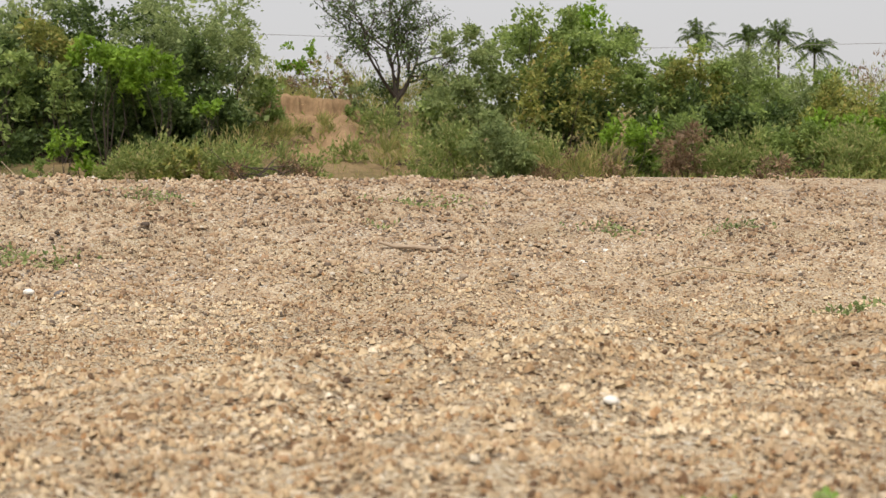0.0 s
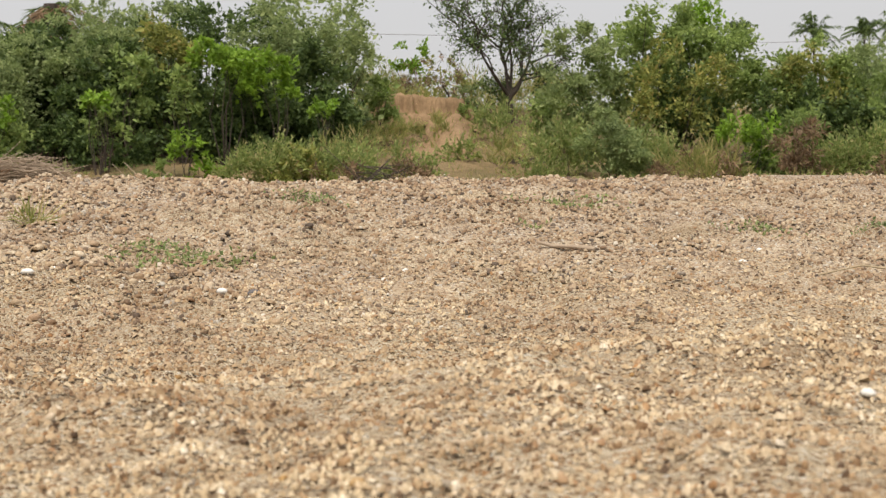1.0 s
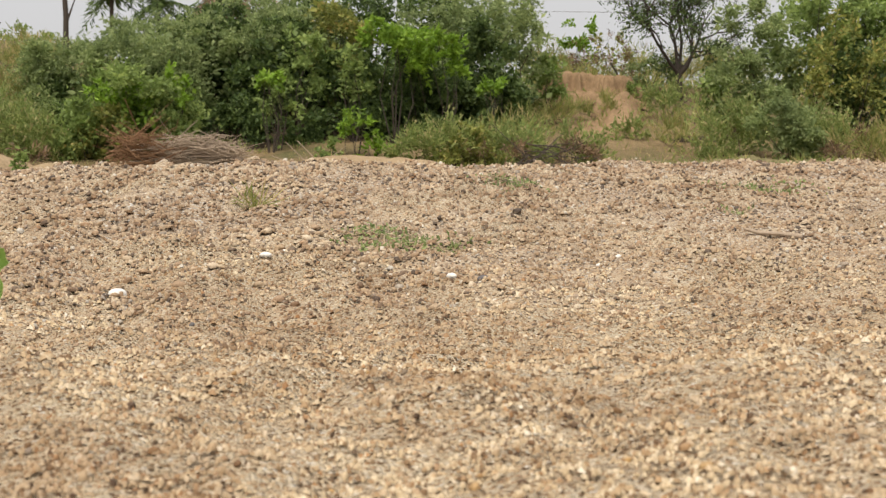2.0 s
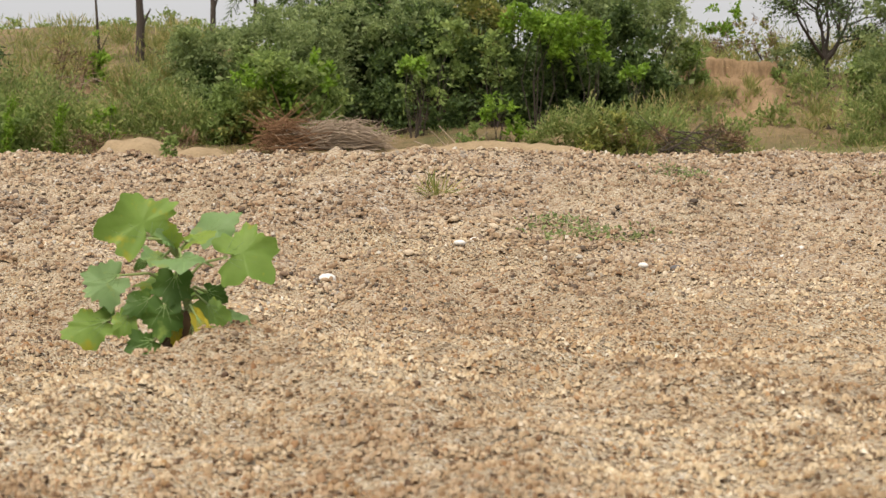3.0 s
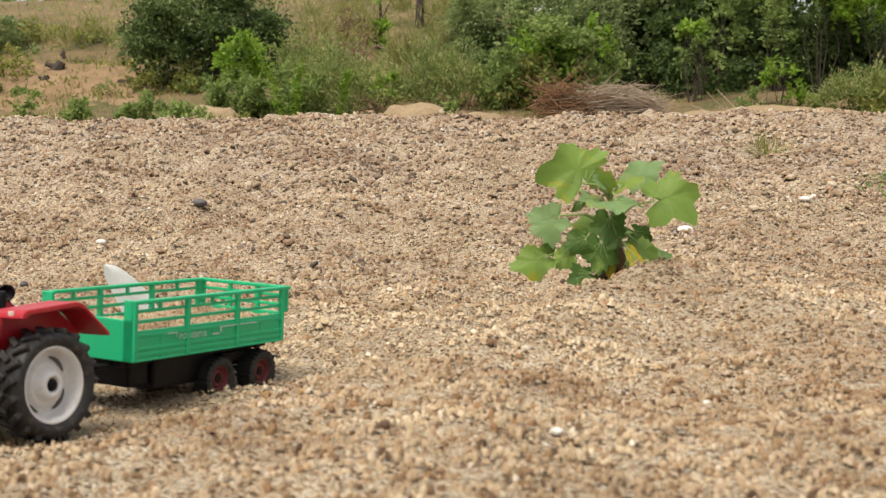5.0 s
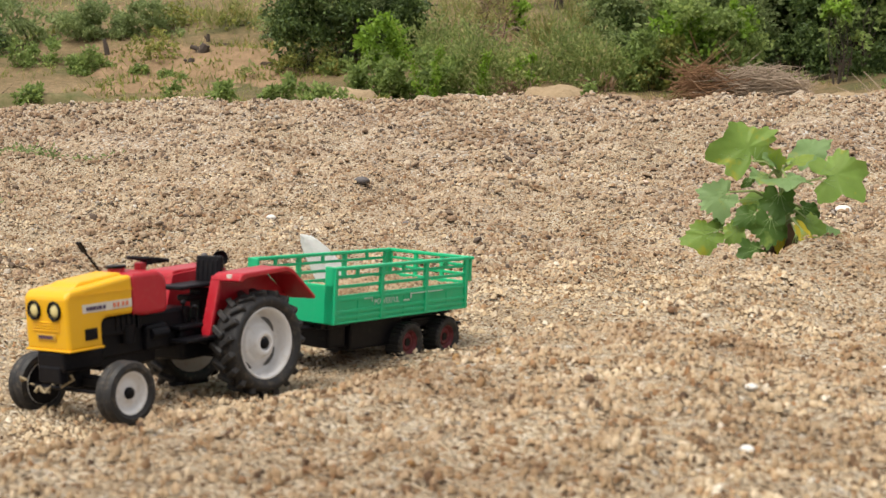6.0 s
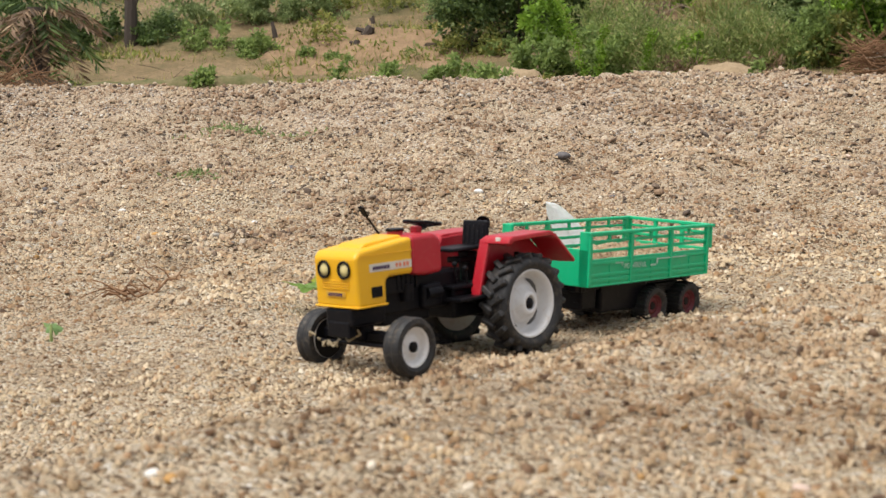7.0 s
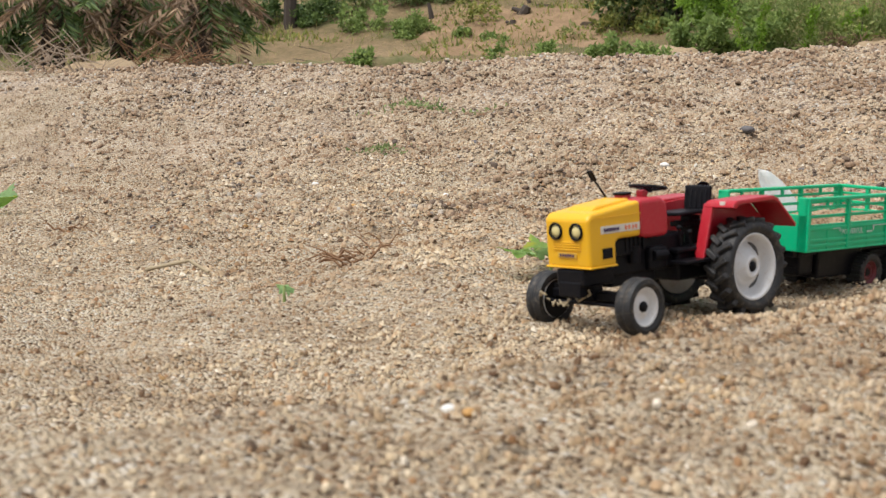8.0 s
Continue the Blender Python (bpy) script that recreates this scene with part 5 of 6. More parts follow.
shrub("dark", 13.3, 29.2, 5.6, 2.7, 5.8, 9910)
shrub("grey", 13.5, 29.6, 5.5, 4.0, 6.0, 5310)
shrub("brown", 7.9, 28.6, 1.6, 3.0, 4.3, 270)
shrub("brown", 4.1, 24.6, 1.4, 0.2, 1.0, 230)
shrub("brown", 7.1, 24.8, 1.5, 0.2, 1.0, 250)
shrub("fresh", 6.85, 30.5, 0.55, 2.9, 4.6, 420, "green creeper climbing a slim bare trunk")
shrub("dry", -16.0, 32.6, 1.3, 2.8, 3.6, 500)
shrub("dry", -17.6, 32.7, 1.0, 2.9, 3.5, 350)
# the open slope
shrub("grey", 20.7, 32.9, 2.8, 2.4, 4.1, 2250)
shrub("grey", 22.4, 33.2, 2.6, 2.3, 4.1, 2210)
shrub("olive", 20.0, 33.6, 1.8, 2.9, 4.1, 700)
shrub("mid", 23.1, 30.8, 1.8, 1.3, 2.1, 410)
shrub("mid", 20.4, 32.7, 2.2, 2.4, 2.8, 200)
shrub("grey", 13.6, 31.7, 5.9, 2.6, 4.6, 5720)
shrub("grey", 14.0, 33.2, 4.7, 3.3, 4.8, 2590)
shrub("olive", 14.7, 28.9, 3.3, 1.1, 2.1, 1000)
shrub("weed", 16.7, 28.9, 1.7, 1.0, 1.8, 230)
shrub("mid", 13.7, 28.5, 1.3, 1.1, 1.8, 230)
shrub("olive", 12.9, 30.7, 1.1, 2.1, 2.9, 200)
shrub("dry", 17.5, 33.0, 2.3, 2.9, 4.3, 620)
shrub("olive", 17.9, 32.8, 2.7, 2.7, 3.6, 270)
shrub("mid", 24.9, 31.5, 1.9, 1.4, 2.7, 970)
shrub("mid", 23.0, 30.6, 1.9, 1.3, 2.2, 500)
shrub("dark", 27.4, 33.0, 4.0, 1.7, 3.4, 2560)
shrub("grey", 24.9, 33.4, 5.1, 2.2, 4.0, 3440)
shrub("olive", 20.7, 30.8, 2.6, 1.7, 2.8, 490)
shrub("dark", 36.2, 35.7, 6.2, 1.5, 4.2, 10190)
shrub("dark", 31.7, 32.7, 5.0, 1.3, 4.1, 8190)
shrub("mid", 35.5, 35.5, 1.5, 1.6, 2.7, 410)
shrub("mid", 30.9, 32.2, 2.1, 1.2, 3.0, 790)
shrub("dark", 41.7, 27, 4.9, 0.9, 4.3, 7450)
for k in range(26):
    shrub("mid" if k % 3 else "dry", -39.0 + 3.1 * k, 40 + 3 * (k % 2), 5.0, 2.4, 4.5 + 0.4 * (k % 3) * (k > 13), 1700)
for k in range(24):
    shrub("mid", -38.0 + 3.3 * k, 50, 5.4, 2.0, 4.35, 500)
for az, dist, wide, top in ((25.3, 22.2, 1.0, 1.02), (18.4, 22.2, 0.9, 1.0), (16.2, 22.0, 1.3, 1.05), (14.6, 21.6, 1.9, 0.98), (20.0, 23.6, 0.8, 1.1), (20.0, 29.4, 0.8, 1.55), (21.2, 30.0, 0.6, 1.6), (23.1, 30.4, 1.3, 1.9), (4.2, 23.0, 0.35, 1.0)):
    shrub("mid", az, dist, wide, 0.25, top, int(420 * wide), "low green weed tuft below the bank")


def bank_grass():
    """Thin dry and green grass over the whole slope."""
    for look, mat, n, words in (("dry", DRY_LEAF, 42000, "thin drying grass all over the bank"), ("green", WEED_LEAF, 30000, "low grey-green herbs all over the bank"), ("slope", OLIVE_LEAF, 26000, "low olive herbs on the trodden slope")):
        az, d = rng.uniform(-40 if look != "slope" else 12, 40 if look != "slope" else 31, n), (24.6 if look != "slope" else 21.7) + 13 * rng.uniform(0, 1, n) ** 1.1
        x, y = -0.25 - np.sin(np.radians(az)) * d, -0.2 + np.cos(np.radians(az)) * d
        keep = swell(x, y, 2.2, 11 if look == "dry" else 12) + 0.5 * rng.normal(0, 1, n) > (0.0 if look == "dry" else 0.2)
        x, y = x[keep], y[keep]
        c = np.stack([x, y, height(x, y)], -1)
        V, F = leaf_cards(c, rng.normal(0, 0.35, (len(x), 3)), 0.26 if look == "dry" else 0.14, 0.02 if look == "dry" else 0.05, 1.1)
        tagged(new("bank_grass", sheet_mesh("bank_grass", V, F, mat, False)), words, "grass", kind="stuff")


bank_grass()


def branchy_tree(az, dist, top, wide):
    """A thin-crowned tree against the sky: crooked limbs that fork again and again, leaves in loose tufts."""
    x, y = far_spot(az, dist)
    g = float(height(x, y))
    t = thing("tree", "thin-crowned tree with bare dark limbs on the bank", "tree", pose(x, y, g))
    h, r = dist * math.tan(radians(top)) - g, dist * radians(wide) / 2
    pieces, twigs = [], []

    def grow(p, d, length, thick, level):
        """One crooked limb and what forks from it."""
        for k in range(3):
            d = (d + Vector(rng.normal(0, 0.13 + 0.03 * level, 3))).normalized()
            q = p + d * length / 3
            pieces.append(rod(p, q, thick * (1 - 0.13 * k), thick * (0.87 - 0.13 * k), 8 if level < 2 else 5))
            p = q
            if level > 2:
                twigs.append(p)
            if level and level < 5 and k < 2 and rng.uniform() < 0.75:
                grow(p, (d + Vector((rng.normal(0, 0.8), rng.normal(0, 0.6), rng.normal(0.05, 0.4)))).normalized(), length * rng.uniform(0.5, 0.75), thick * 0.5, level + 1)
        if level < 5:
            for _ in range(2):
                grow(p, (d + Vector((rng.normal(0, 0.6), rng.normal(0, 0.5), 0.08))).normalized(), length * rng.uniform(0.62, 0.85), thick * 0.62, level + 1)

    part("trunk", join(rod((0, 0, -0.2), (-0.03, 0, h * 0.16), 0.085, 0.07, 10)), BARK, t)
    for lean, size in ((-0.75, 0.34), (-0.25, 0.36), (0.2, 0.38), (0.75, 0.32), (1.2, 0.24)):
        grow(Vector((-0.03, 0, h * (0.15 if size > 0.3 else 0.13))), Vector((lean * r / h * 1.6, rng.normal(0, 0.3), 1)).normalized(), h * size, 0.042, 1)
    part("branchwork", join(*pieces), BARK, t)
    tw = np.array([tuple(v) for v in twigs])
    n = 7500
    chosen = tw[rng.choice(len(tw), len(tw) * 2 // 3, replace=False)]
    c = chosen[rng.integers(0, len(chosen), n)] + rng.normal(0, 0.075, (n, 3))
    V, F = leaf_cards(c, rng.normal(0, 0.6, (n, 3)), 0.07, 0.036, -0.1)
    crown = new("crown", sheet_mesh("crown", V, F, DARK_LEAF, False))
    crown.parent = t


branchy_tree(-20.4, 33, 7.6, 5.0)


def palm(az, dist, top, size, dead=False):
    x, y = far_spot(az, dist)
    g = float(height(x, y))
    h = dist * math.tan(radians(top)) - g
    t = thing("palm_tree", "shaggy palm with hanging dead fronds" if dead else "distant coconut palm above the shrubs", "palm", pose(x, y, g), "palms behind the shrubs")
    part("trunk", rod((0, 0, -0.2), (0.1, 0, h), 0.06 * size if not dead else 0.22, 0.045 * size if not dead else 0.18, 10), BARK, t)
    for k in range(26):
        a, e = k * 2.4 + rng.normal(0, 0.3), radians(rng.uniform(-30, 88) if not dead else rng.uniform(-80, 25))
        d = np.array([math.cos(a), math.sin(a), 0])
        s = np.linspace(0.05, 1, 26)
        sag = rng.uniform(0.25, 0.65)
        rib = np.array([0.1, 0, h]) + size * rng.uniform(0.8, 1.15) * (s[:, None] * math.cos(e) * d + np.stack([0 * s, 0 * s, s * math.sin(e) - sag * s * s], -1))
        side = np.cross(d, [0, 0, 1])
        c = np.repeat(rib, 2, 0)
        o = np.tile(np.stack([side, -side]), (26, 1)) * 0.7 + d * 0.5 + np.array([0, 0, -0.55])
        V, F = leaf_cards(c, o, size * 0.26, size * 0.035, 0, 0.15)
        f = new("frond", sheet_mesh("frond", V, F, BROWN_LEAF if dead and k % 3 else DARK_LEAF, False))
        f.parent = t


for az, dist, top, size in ((-28.9, 220, 5.35, 3.0), (-31.6, 220, 5.3, 3.5), (-33.4, 225, 5.2, 3.3), (-34.5, 215, 5.2, 3.6), (-35.8, 220, 4.7, 3.6), (1.0, 60, 6.4, 1.6), (-0.7, 55, 6.2, 1.3)):
    palm(az, dist, top, size)
palm(-3.2, 36, 6.8, 1.3, True)
palm(31.3, 26.4, 3.2, 1.2, True)
palm(34.2, 27.2, 3.2, 1.2, True)
palm(36.7, 27.0, 3.2, 1.2, True)


def brush_heap(name, label, az, dist, wide, high, count, mat, slope=0.25, low=None):
    """A heap of bare crossing sticks."""
    x, y = far_spot(az, dist)
    g = float(height(x, y)) if low is None else low
    pieces = []
    for _ in range(count):
        u = rng.uniform(-1, 1)
        c = Vector((u * wide * 0.42, rng.uniform(-0.3, 0.3), rng.uniform(0.02, 1) * high * (1 - 0.6 * u * u)))
        a = rng.normal(0, 0.5)
        d = Vector((math.cos(a), 0.5 * math.sin(a), rng.normal(0, slope))) * rng.uniform(0.2, 0.55)
        m = c + Vector(rng.normal(0, 0.05, 3))
        r = rng.uniform(0.005, 0.013)
        pieces += [rod(c - d, m, r * 0.7, r, 5), rod(m, c + d, r, r * 0.4, 5)]
    t = thing(name, label, "brushwood", pose(x, y, g, 0, 0, az), kind="stuff")
    part("sticks", join(*pieces), mat, t)
    return t


brush_heap("driftwood_heap", "heap of bleached driftwood and roots below the thicket", -2.0, 24.8, 1.6, 0.52, 330, DEADWOOD, 0.26, 0.02)
brush_heap("driftwood_heap", "tangled brown roots at the end of the driftwood", -0.1, 24.7, 0.8, 0.55, 150, ROOT, 0.55, 0.02)
brush_heap("branch_heap", "few pale twigs on the silt", -6.3, 24.6, 0.8, 0.3, 12, DEADWOOD, 0.6)
brush_heap("branch_heap", "dead stems at the foot of weeds", -15.6, 24.6, 1.2, 0.4, 30, BARK, 0.6)
brush_heap("frond_heap", "heap of dead palm fronds and canes", 36.8, 22.6, 1.8, 0.7, 70, DEADWOOD, 0.7)
brush_heap("frond_heap", "brown fallen palm fronds against a palm", 32.6, 23.8, 2.0, 0.7, 60, ROOT, 0.7)
brush_heap("fallen_branches", "fallen forked branches on the earth slope", 7.4, 30.4, 1.3, 0.5, 14, DEADWOOD, 0.5)
brush_heap("branch_heap", "bare branches beside a palm", 26.8, 26.6, 1.0, 0.5, 8, BARK, 0.4)


def stump(az, dist, high, r, lean):
    x, y = far_spot(az, dist)
    g = float(height(x, y))
    t = thing("stump", "charred dark stump on the earth slope", "stump", pose(x, y, g - 0.03), "stumps on the slope")
    part("bole", join(rod((0, 0, 0), (lean * 0.5, 0, high * 0.6), r, r * 0.85, 9), rod((lean * 0.5, 0, high * 0.55), (lean, 0, high), r * 0.9, r * 0.6, 8), rod((lean * 0.4, 0, high * 0.5), (-r * 1.5, 0, high * 0.85), r * 0.5, r * 0.3, 7)), BARK, t)


for row in ((22.3, 31.6, 0.44, 0.06, -0.08), (18.9, 31.0, 0.24, 0.14, 0.12), (19.3, 30.2, 0.20, 0.09, 0.02), (18.6, 32.0, 0.30, 0.05, 0.0)):
    stump(*row)
for az, dist, h, r in ((5.3, 32.5, 1.5, 0.10), (2.6, 34.0, 2.0, 0.07), (6.85, 30.7, 1.5, 0.035), (27.7, 32.8, 1.6, 0.16)):
    x, y = far_spot(az, dist)
    g = float(height(x, y))
    t = thing("bare_trunk", "slim dark bare trunk above the grass", "trunk", pose(x, y, g - 0.1), "bare trunks on the bank")
    part("bole", join(rod((0, 0, 0), (0.04, 0, h * 0.6), r, r * 0.85, 9), rod((0.04, 0, h * 0.58), (0.0, 0, h + 0.4), r * 0.86, r * 0.6, 8), rod((0.03, 0, h * 0.5), (0.25, 0, h * 0.8), r * 0.4, r * 0.15, 6)), BARK, t)

x, y = far_spot(-18.0, 32.5)
g = float(height(x, y)) + 0.20
sheet = thing("tilted_sheet", "small pale blue sheet propped on the bank", "sheet", pose(x, y, g, 20, 12, -17))
part("panel", box(0.30, 0.02, 0.24, 0, 0, 0.12, 0.006), PALE_BLUE, sheet)
part("prop", rod((0.22, 0.05, 0.0), (-0.2, 0.02, 0.5), 0.02), BARK, sheet)

line = thing("power_line", "thin grey overhead cable against the sky", "cable")
ends = [(-12.0, 60, 5.75), (-16.0, 60, 5.62), (-20.0, 60, 5.45), (-30.0, 62, 4.9), (-40.0, 66, 4.75)]
pts = [Vector((*far_spot(a, d), d * math.tan(radians(e)))) for a, d, e in ends]
part("cable", join(*[rod(p, q, 0.010, sides=6) for p, q in zip(pts, pts[1:])]), CABLE, line)
for p in (pts[0], pts[-1]):
    part("pole", rod((p.x, p.y, float(height(p.x, p.y)) - 0.3), (p.x, p.y, p.z + 0.4), 0.10, 0.08, 9), BARK, line)


def tall_stalk(az, dist, top, lean):
    """A tall weed: one bent stem with small leaves all along it."""
    x, y = far_spot(az, dist)
    g = float(height(x, y))
    h = dist * math.tan(radians(top)) - g
    t = thing("tall_weed", "tall yellow-green weed stalk with small leaves", "weed", pose(x, y, g, 0, 0, az))
    P = [Vector((lean * (k / 8) ** 1.6 + 0.03 * math.sin(2 * k), 0.02 * math.cos(3 * k), h * k / 8)) for k in range(9)]
    part("stem", join(*[rod(p, q, 0.016 - 0.0013 * k, 0.015 - 0.0013 * k, 6) for k, (p, q) in enumerate(zip(P, P[1:]))]), YELLOW_STEM, t)
    n = 420
    s = rng.uniform(0.1, 1, n)
    k = np.minimum((s * 8).astype(int), 7)
    A = np.array([tuple(p) for p in P])
    c = A[k] + (A[k + 1] - A[k]) * (s * 8 - k)[:, None] + rng.normal(0, 0.035, (n, 3))
    V, F = leaf_cards(c, rng.normal(0, 0.6, (n, 3)), 0.075, 0.03, 0.3)
    ob = new("foliage", sheet_mesh("foliage", V, F, FRESH_LEAF, False))
    ob.parent = t


tall_stalk(10.7, 24.8, 3.2, -0.45)
tall_stalk(10.2, 24.9, 2.2, 0.12)
tall_stalk(8.4, 25.2, 1.9, 0.1)


# ---- on the sand: plants, feather, stick and stones ----
def lobed_leaf(wide, long, lobes=5, depth=0.28, curl=0.25, seed=0):
    """A broad leaf with angular lobes and coarse teeth that grows from its stalk along +y, with its upper face to +z."""
    r = random.Random(seed)
    bm = bmesh.new()
    n, rings = 80, 5
    rows = []
    ph, skew = r.uniform(0, 6), r.uniform(-0.25, 0.25)
    size = [r.uniform(0.80, 1.12) for _ in range(lobes)]
    for k in range(1, rings + 1):
        s = k / rings
        row = []
        for j in range(n):
            a = 2 * math.pi * j / n
            u = (a - math.pi / 2 + skew * math.cos(a)) * lobes / (2 * math.pi)
            near, off = round(u), abs(u - round(u)) * 2
            big = size[near % lobes] * (1 - off) + 0.5 * off * (size[near % lobes] + size[(near + (1 if u > near else -1)) % lobes])
            lobe = big * (1 - depth * s * off ** 1.15 - 0.11 * s * abs(math.sin(3.1 * lobes * u / 1.55 + ph)) - 0.03 * s * math.sin(17 * a + ph))
            notch = 1 - 0.62 * math.exp(-((a - 1.5 * math.pi) / 0.22) ** 2) * s
            q = s * lobe * notch
            x, y = 0.52 * wide * q * math.cos(a), 0.52 * long * (q * math.sin(a) + 0.55)
            z = curl * (0.16 * wide * math.sin(3 * a + ph) * s * s - 0.45 * (x * x + (y - 0.4 * long) ** 2) / max(wide, long)) + 0.022 * wide * math.sin(7 * a + ph) * s * s + 0.03 * wide * s * (off - 0.5)
            row.append(bm.verts.new((x, y, z)))
        rows.append(row)
    c = bm.verts.new((0, 0.5 * long * 0.55, 0))
    for j in range(n):
        bm.faces.new((c, rows[0][j], rows[0][(j + 1) % n]))
        for p, q in zip(rows, rows[1:]):
            bm.faces.new((p[j], q[j], q[(j + 1) % n], p[(j + 1) % n]))
    bmesh.ops.solidify(bm, geom=bm.faces[:], thickness=0.0004)
    return crisp(bm)


def veins(wide, long):
    o = Vector((0, 0.04 * long, 0.0004))
    return join(*[rod(o, (0.5 * wide * 0.62 * math.cos(a), 0.5 * long * (0.62 * math.sin(a) + 0.55), 0.0002 - 0.02 * wide), 0.0003, 0.0001, 5) for a in (0.15, 0.85, 1.57, 2.3, 3.0)])


def leaf_on(plant, base, tip_dir, at, wide, long, facing, mat, seed, stalk_from, depth=0.28):
    """A leaf whose stalk ends at `at`; facing: the way its upper face looks."""
    y = Vector(tip_dir).normalized()
    z = Vector(facing)
    z = (z - z.dot(y) * y).normalized()
    x = y.cross(z)
    m = Matrix.Translation(at) @ Matrix((x, y, z)).transposed().to_4x4()
    bm = moved(lobed_leaf(wide, long, 5, depth, 0.36, seed), m)
    lf = part("leaf", bm, mat, plant, "", True)
    part("vein", moved(veins(wide, long), m), VEIN, lf)
    a, b = Vector(stalk_from), Vector(at)
    mid = a.lerp(b, 0.55) + Vector((0, 0, 0.006))
    part("stalk", join(rod(a, mid, 0.0013, 0.0011, 7), rod(mid, b + y * long * 0.05, 0.0011, 0.0009, 7)), STEM, lf)


def broad_plant():
    bx, by = -0.359, 0.993
    t = thing("broad_leaved_plant", "young broad-leaved green plant with yellowing lower leaves", "plant", pose(bx, by, float(height(bx, by)) - 0.004, 0, 0, 2))
    part("stem", join(rod((0.002, 0, -0.006), (-0.004, 0, 0.034), 0.0042, 0.0034, 9), rod((-0.004, 0, 0.034), (-0.012, 0.002, 0.078), 0.0034, 0.0018, 9)), STEM, t)
    G, D, P, Y, B = PLANT_LEAF, PLANT_DARK, PLANT_PALE, PLANT_YELLOW, PLANT_BROWN

    def grow(seed, at, way, w, l, face, mat, root, depth=0.24):
        """at: the stalk's end; way: how the leaf grows; face: where its upper side looks; root: height of the stalk's root."""
        leaf_on(t, None, way, at, w, l, face, mat, seed, (-0.004 - 0.1 * root, 0, root), depth)

    grow(3, (-0.031, 0.012, 0.082), (-0.34, 0.30, 0.80), 0.080, 0.062, (0.05, -0.85, 0.5), G, 0.074, 0.30)
    grow(4, (0.020, 0.000, 0.069), (0.88, 0.1, 0.22), 0.064, 0.064, (-0.1, -0.88, 0.45), G, 0.050, 0.30)
    grow(5, (0.008, 0.020, 0.086), (0.75, 0.4, 0.42), 0.034, 0.046, (-0.1, -0.8, 0.6), P, 0.074)
    grow(6, (-0.012, -0.002, 0.082), (-0.5, -0.3, 0.35), 0.024, 0.026, (0.1, -0.6, 0.85), P, 0.076)
    grow(7, (-0.006, 0.004, 0.082), (0.8, -0.2, 0.25), 0.022, 0.034, (0.0, -0.6, 0.85), PLANT_FRESH, 0.076)
    grow(21, (-0.016, -0.004, 0.080), (0.1, -0.3, 0.55), 0.018, 0.024, (0.0, -0.9, 0.4), PLANT_FRESH, 0.076)
    grow(8, (-0.008, -0.016, 0.074), (0.15, -0.9, -0.30), 0.046, 0.040, (0.05, -0.42, 0.92), P, 0.070)
    grow(22, (-0.020, -0.006, 0.072), (-0.75, -0.35, 0.10), 0.028, 0.028, (0.1, -0.6, 0.85), P, 0.070)
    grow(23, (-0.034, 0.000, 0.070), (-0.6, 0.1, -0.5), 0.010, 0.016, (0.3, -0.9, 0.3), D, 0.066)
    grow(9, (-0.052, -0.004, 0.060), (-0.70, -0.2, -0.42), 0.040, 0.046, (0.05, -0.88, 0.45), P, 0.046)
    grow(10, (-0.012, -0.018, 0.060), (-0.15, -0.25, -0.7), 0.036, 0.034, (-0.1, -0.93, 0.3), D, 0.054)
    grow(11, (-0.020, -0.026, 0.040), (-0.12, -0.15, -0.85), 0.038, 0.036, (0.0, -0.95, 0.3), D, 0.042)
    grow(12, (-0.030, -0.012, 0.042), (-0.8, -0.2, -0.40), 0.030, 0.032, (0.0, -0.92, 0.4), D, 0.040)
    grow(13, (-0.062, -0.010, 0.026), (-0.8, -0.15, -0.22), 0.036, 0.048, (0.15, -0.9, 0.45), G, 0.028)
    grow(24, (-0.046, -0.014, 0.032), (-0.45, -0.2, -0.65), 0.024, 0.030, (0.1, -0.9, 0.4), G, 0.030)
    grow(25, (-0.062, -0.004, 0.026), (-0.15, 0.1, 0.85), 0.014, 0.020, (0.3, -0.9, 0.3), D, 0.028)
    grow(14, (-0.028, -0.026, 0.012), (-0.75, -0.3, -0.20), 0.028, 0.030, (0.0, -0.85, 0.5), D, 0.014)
    grow(26, (0.010, -0.012, 0.038), (0.35, -0.2, -0.7), 0.030, 0.036, (0.2, -0.9, 0.35), G, 0.036)
    grow(15, (0.002, -0.040, 0.032), (0.42, -0.25, -0.80), 0.014, 0.040, (0.3, -0.9, 0.3), Y, 0.030, 0.1)
    grow(27, (-0.012, -0.022, 0.026), (-0.1, -0.2, -0.85), 0.012, 0.024, (0.0, -0.95, 0.2), Y, 0.028, 0.1)
    grow(16, (0.022, -0.004, 0.026), (0.80, -0.1, -0.45), 0.024, 0.036, (0.1, -0.9, 0.5), P, 0.032)
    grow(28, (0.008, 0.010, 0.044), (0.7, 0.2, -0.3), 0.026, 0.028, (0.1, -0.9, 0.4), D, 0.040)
    grow(17, (0.000, -0.032, 0.028), (0.10, -0.2, -0.9), 0.020, 0.046, (0.2, -0.95, 0.2), B, 0.026, 0.12)
    grow(18, (-0.004, -0.010, 0.020), (-0.75, 0.0, -0.50), 0.022, 0.034, (0.1, -0.9, 0.3), B, 0.018, 0.12)
    grow(29, (0.030, -0.002, 0.016), (0.5, 0.0, -0.75), 0.010, 0.024, (0.2, -0.9, 0.3), B, 0.022, 0.1)
    grow(19, (0.004, 0.020, 0.040), (0.4, 0.8, 0.1), 0.036, 0.040, (0.0, -0.4, 0.9), G, 0.040)
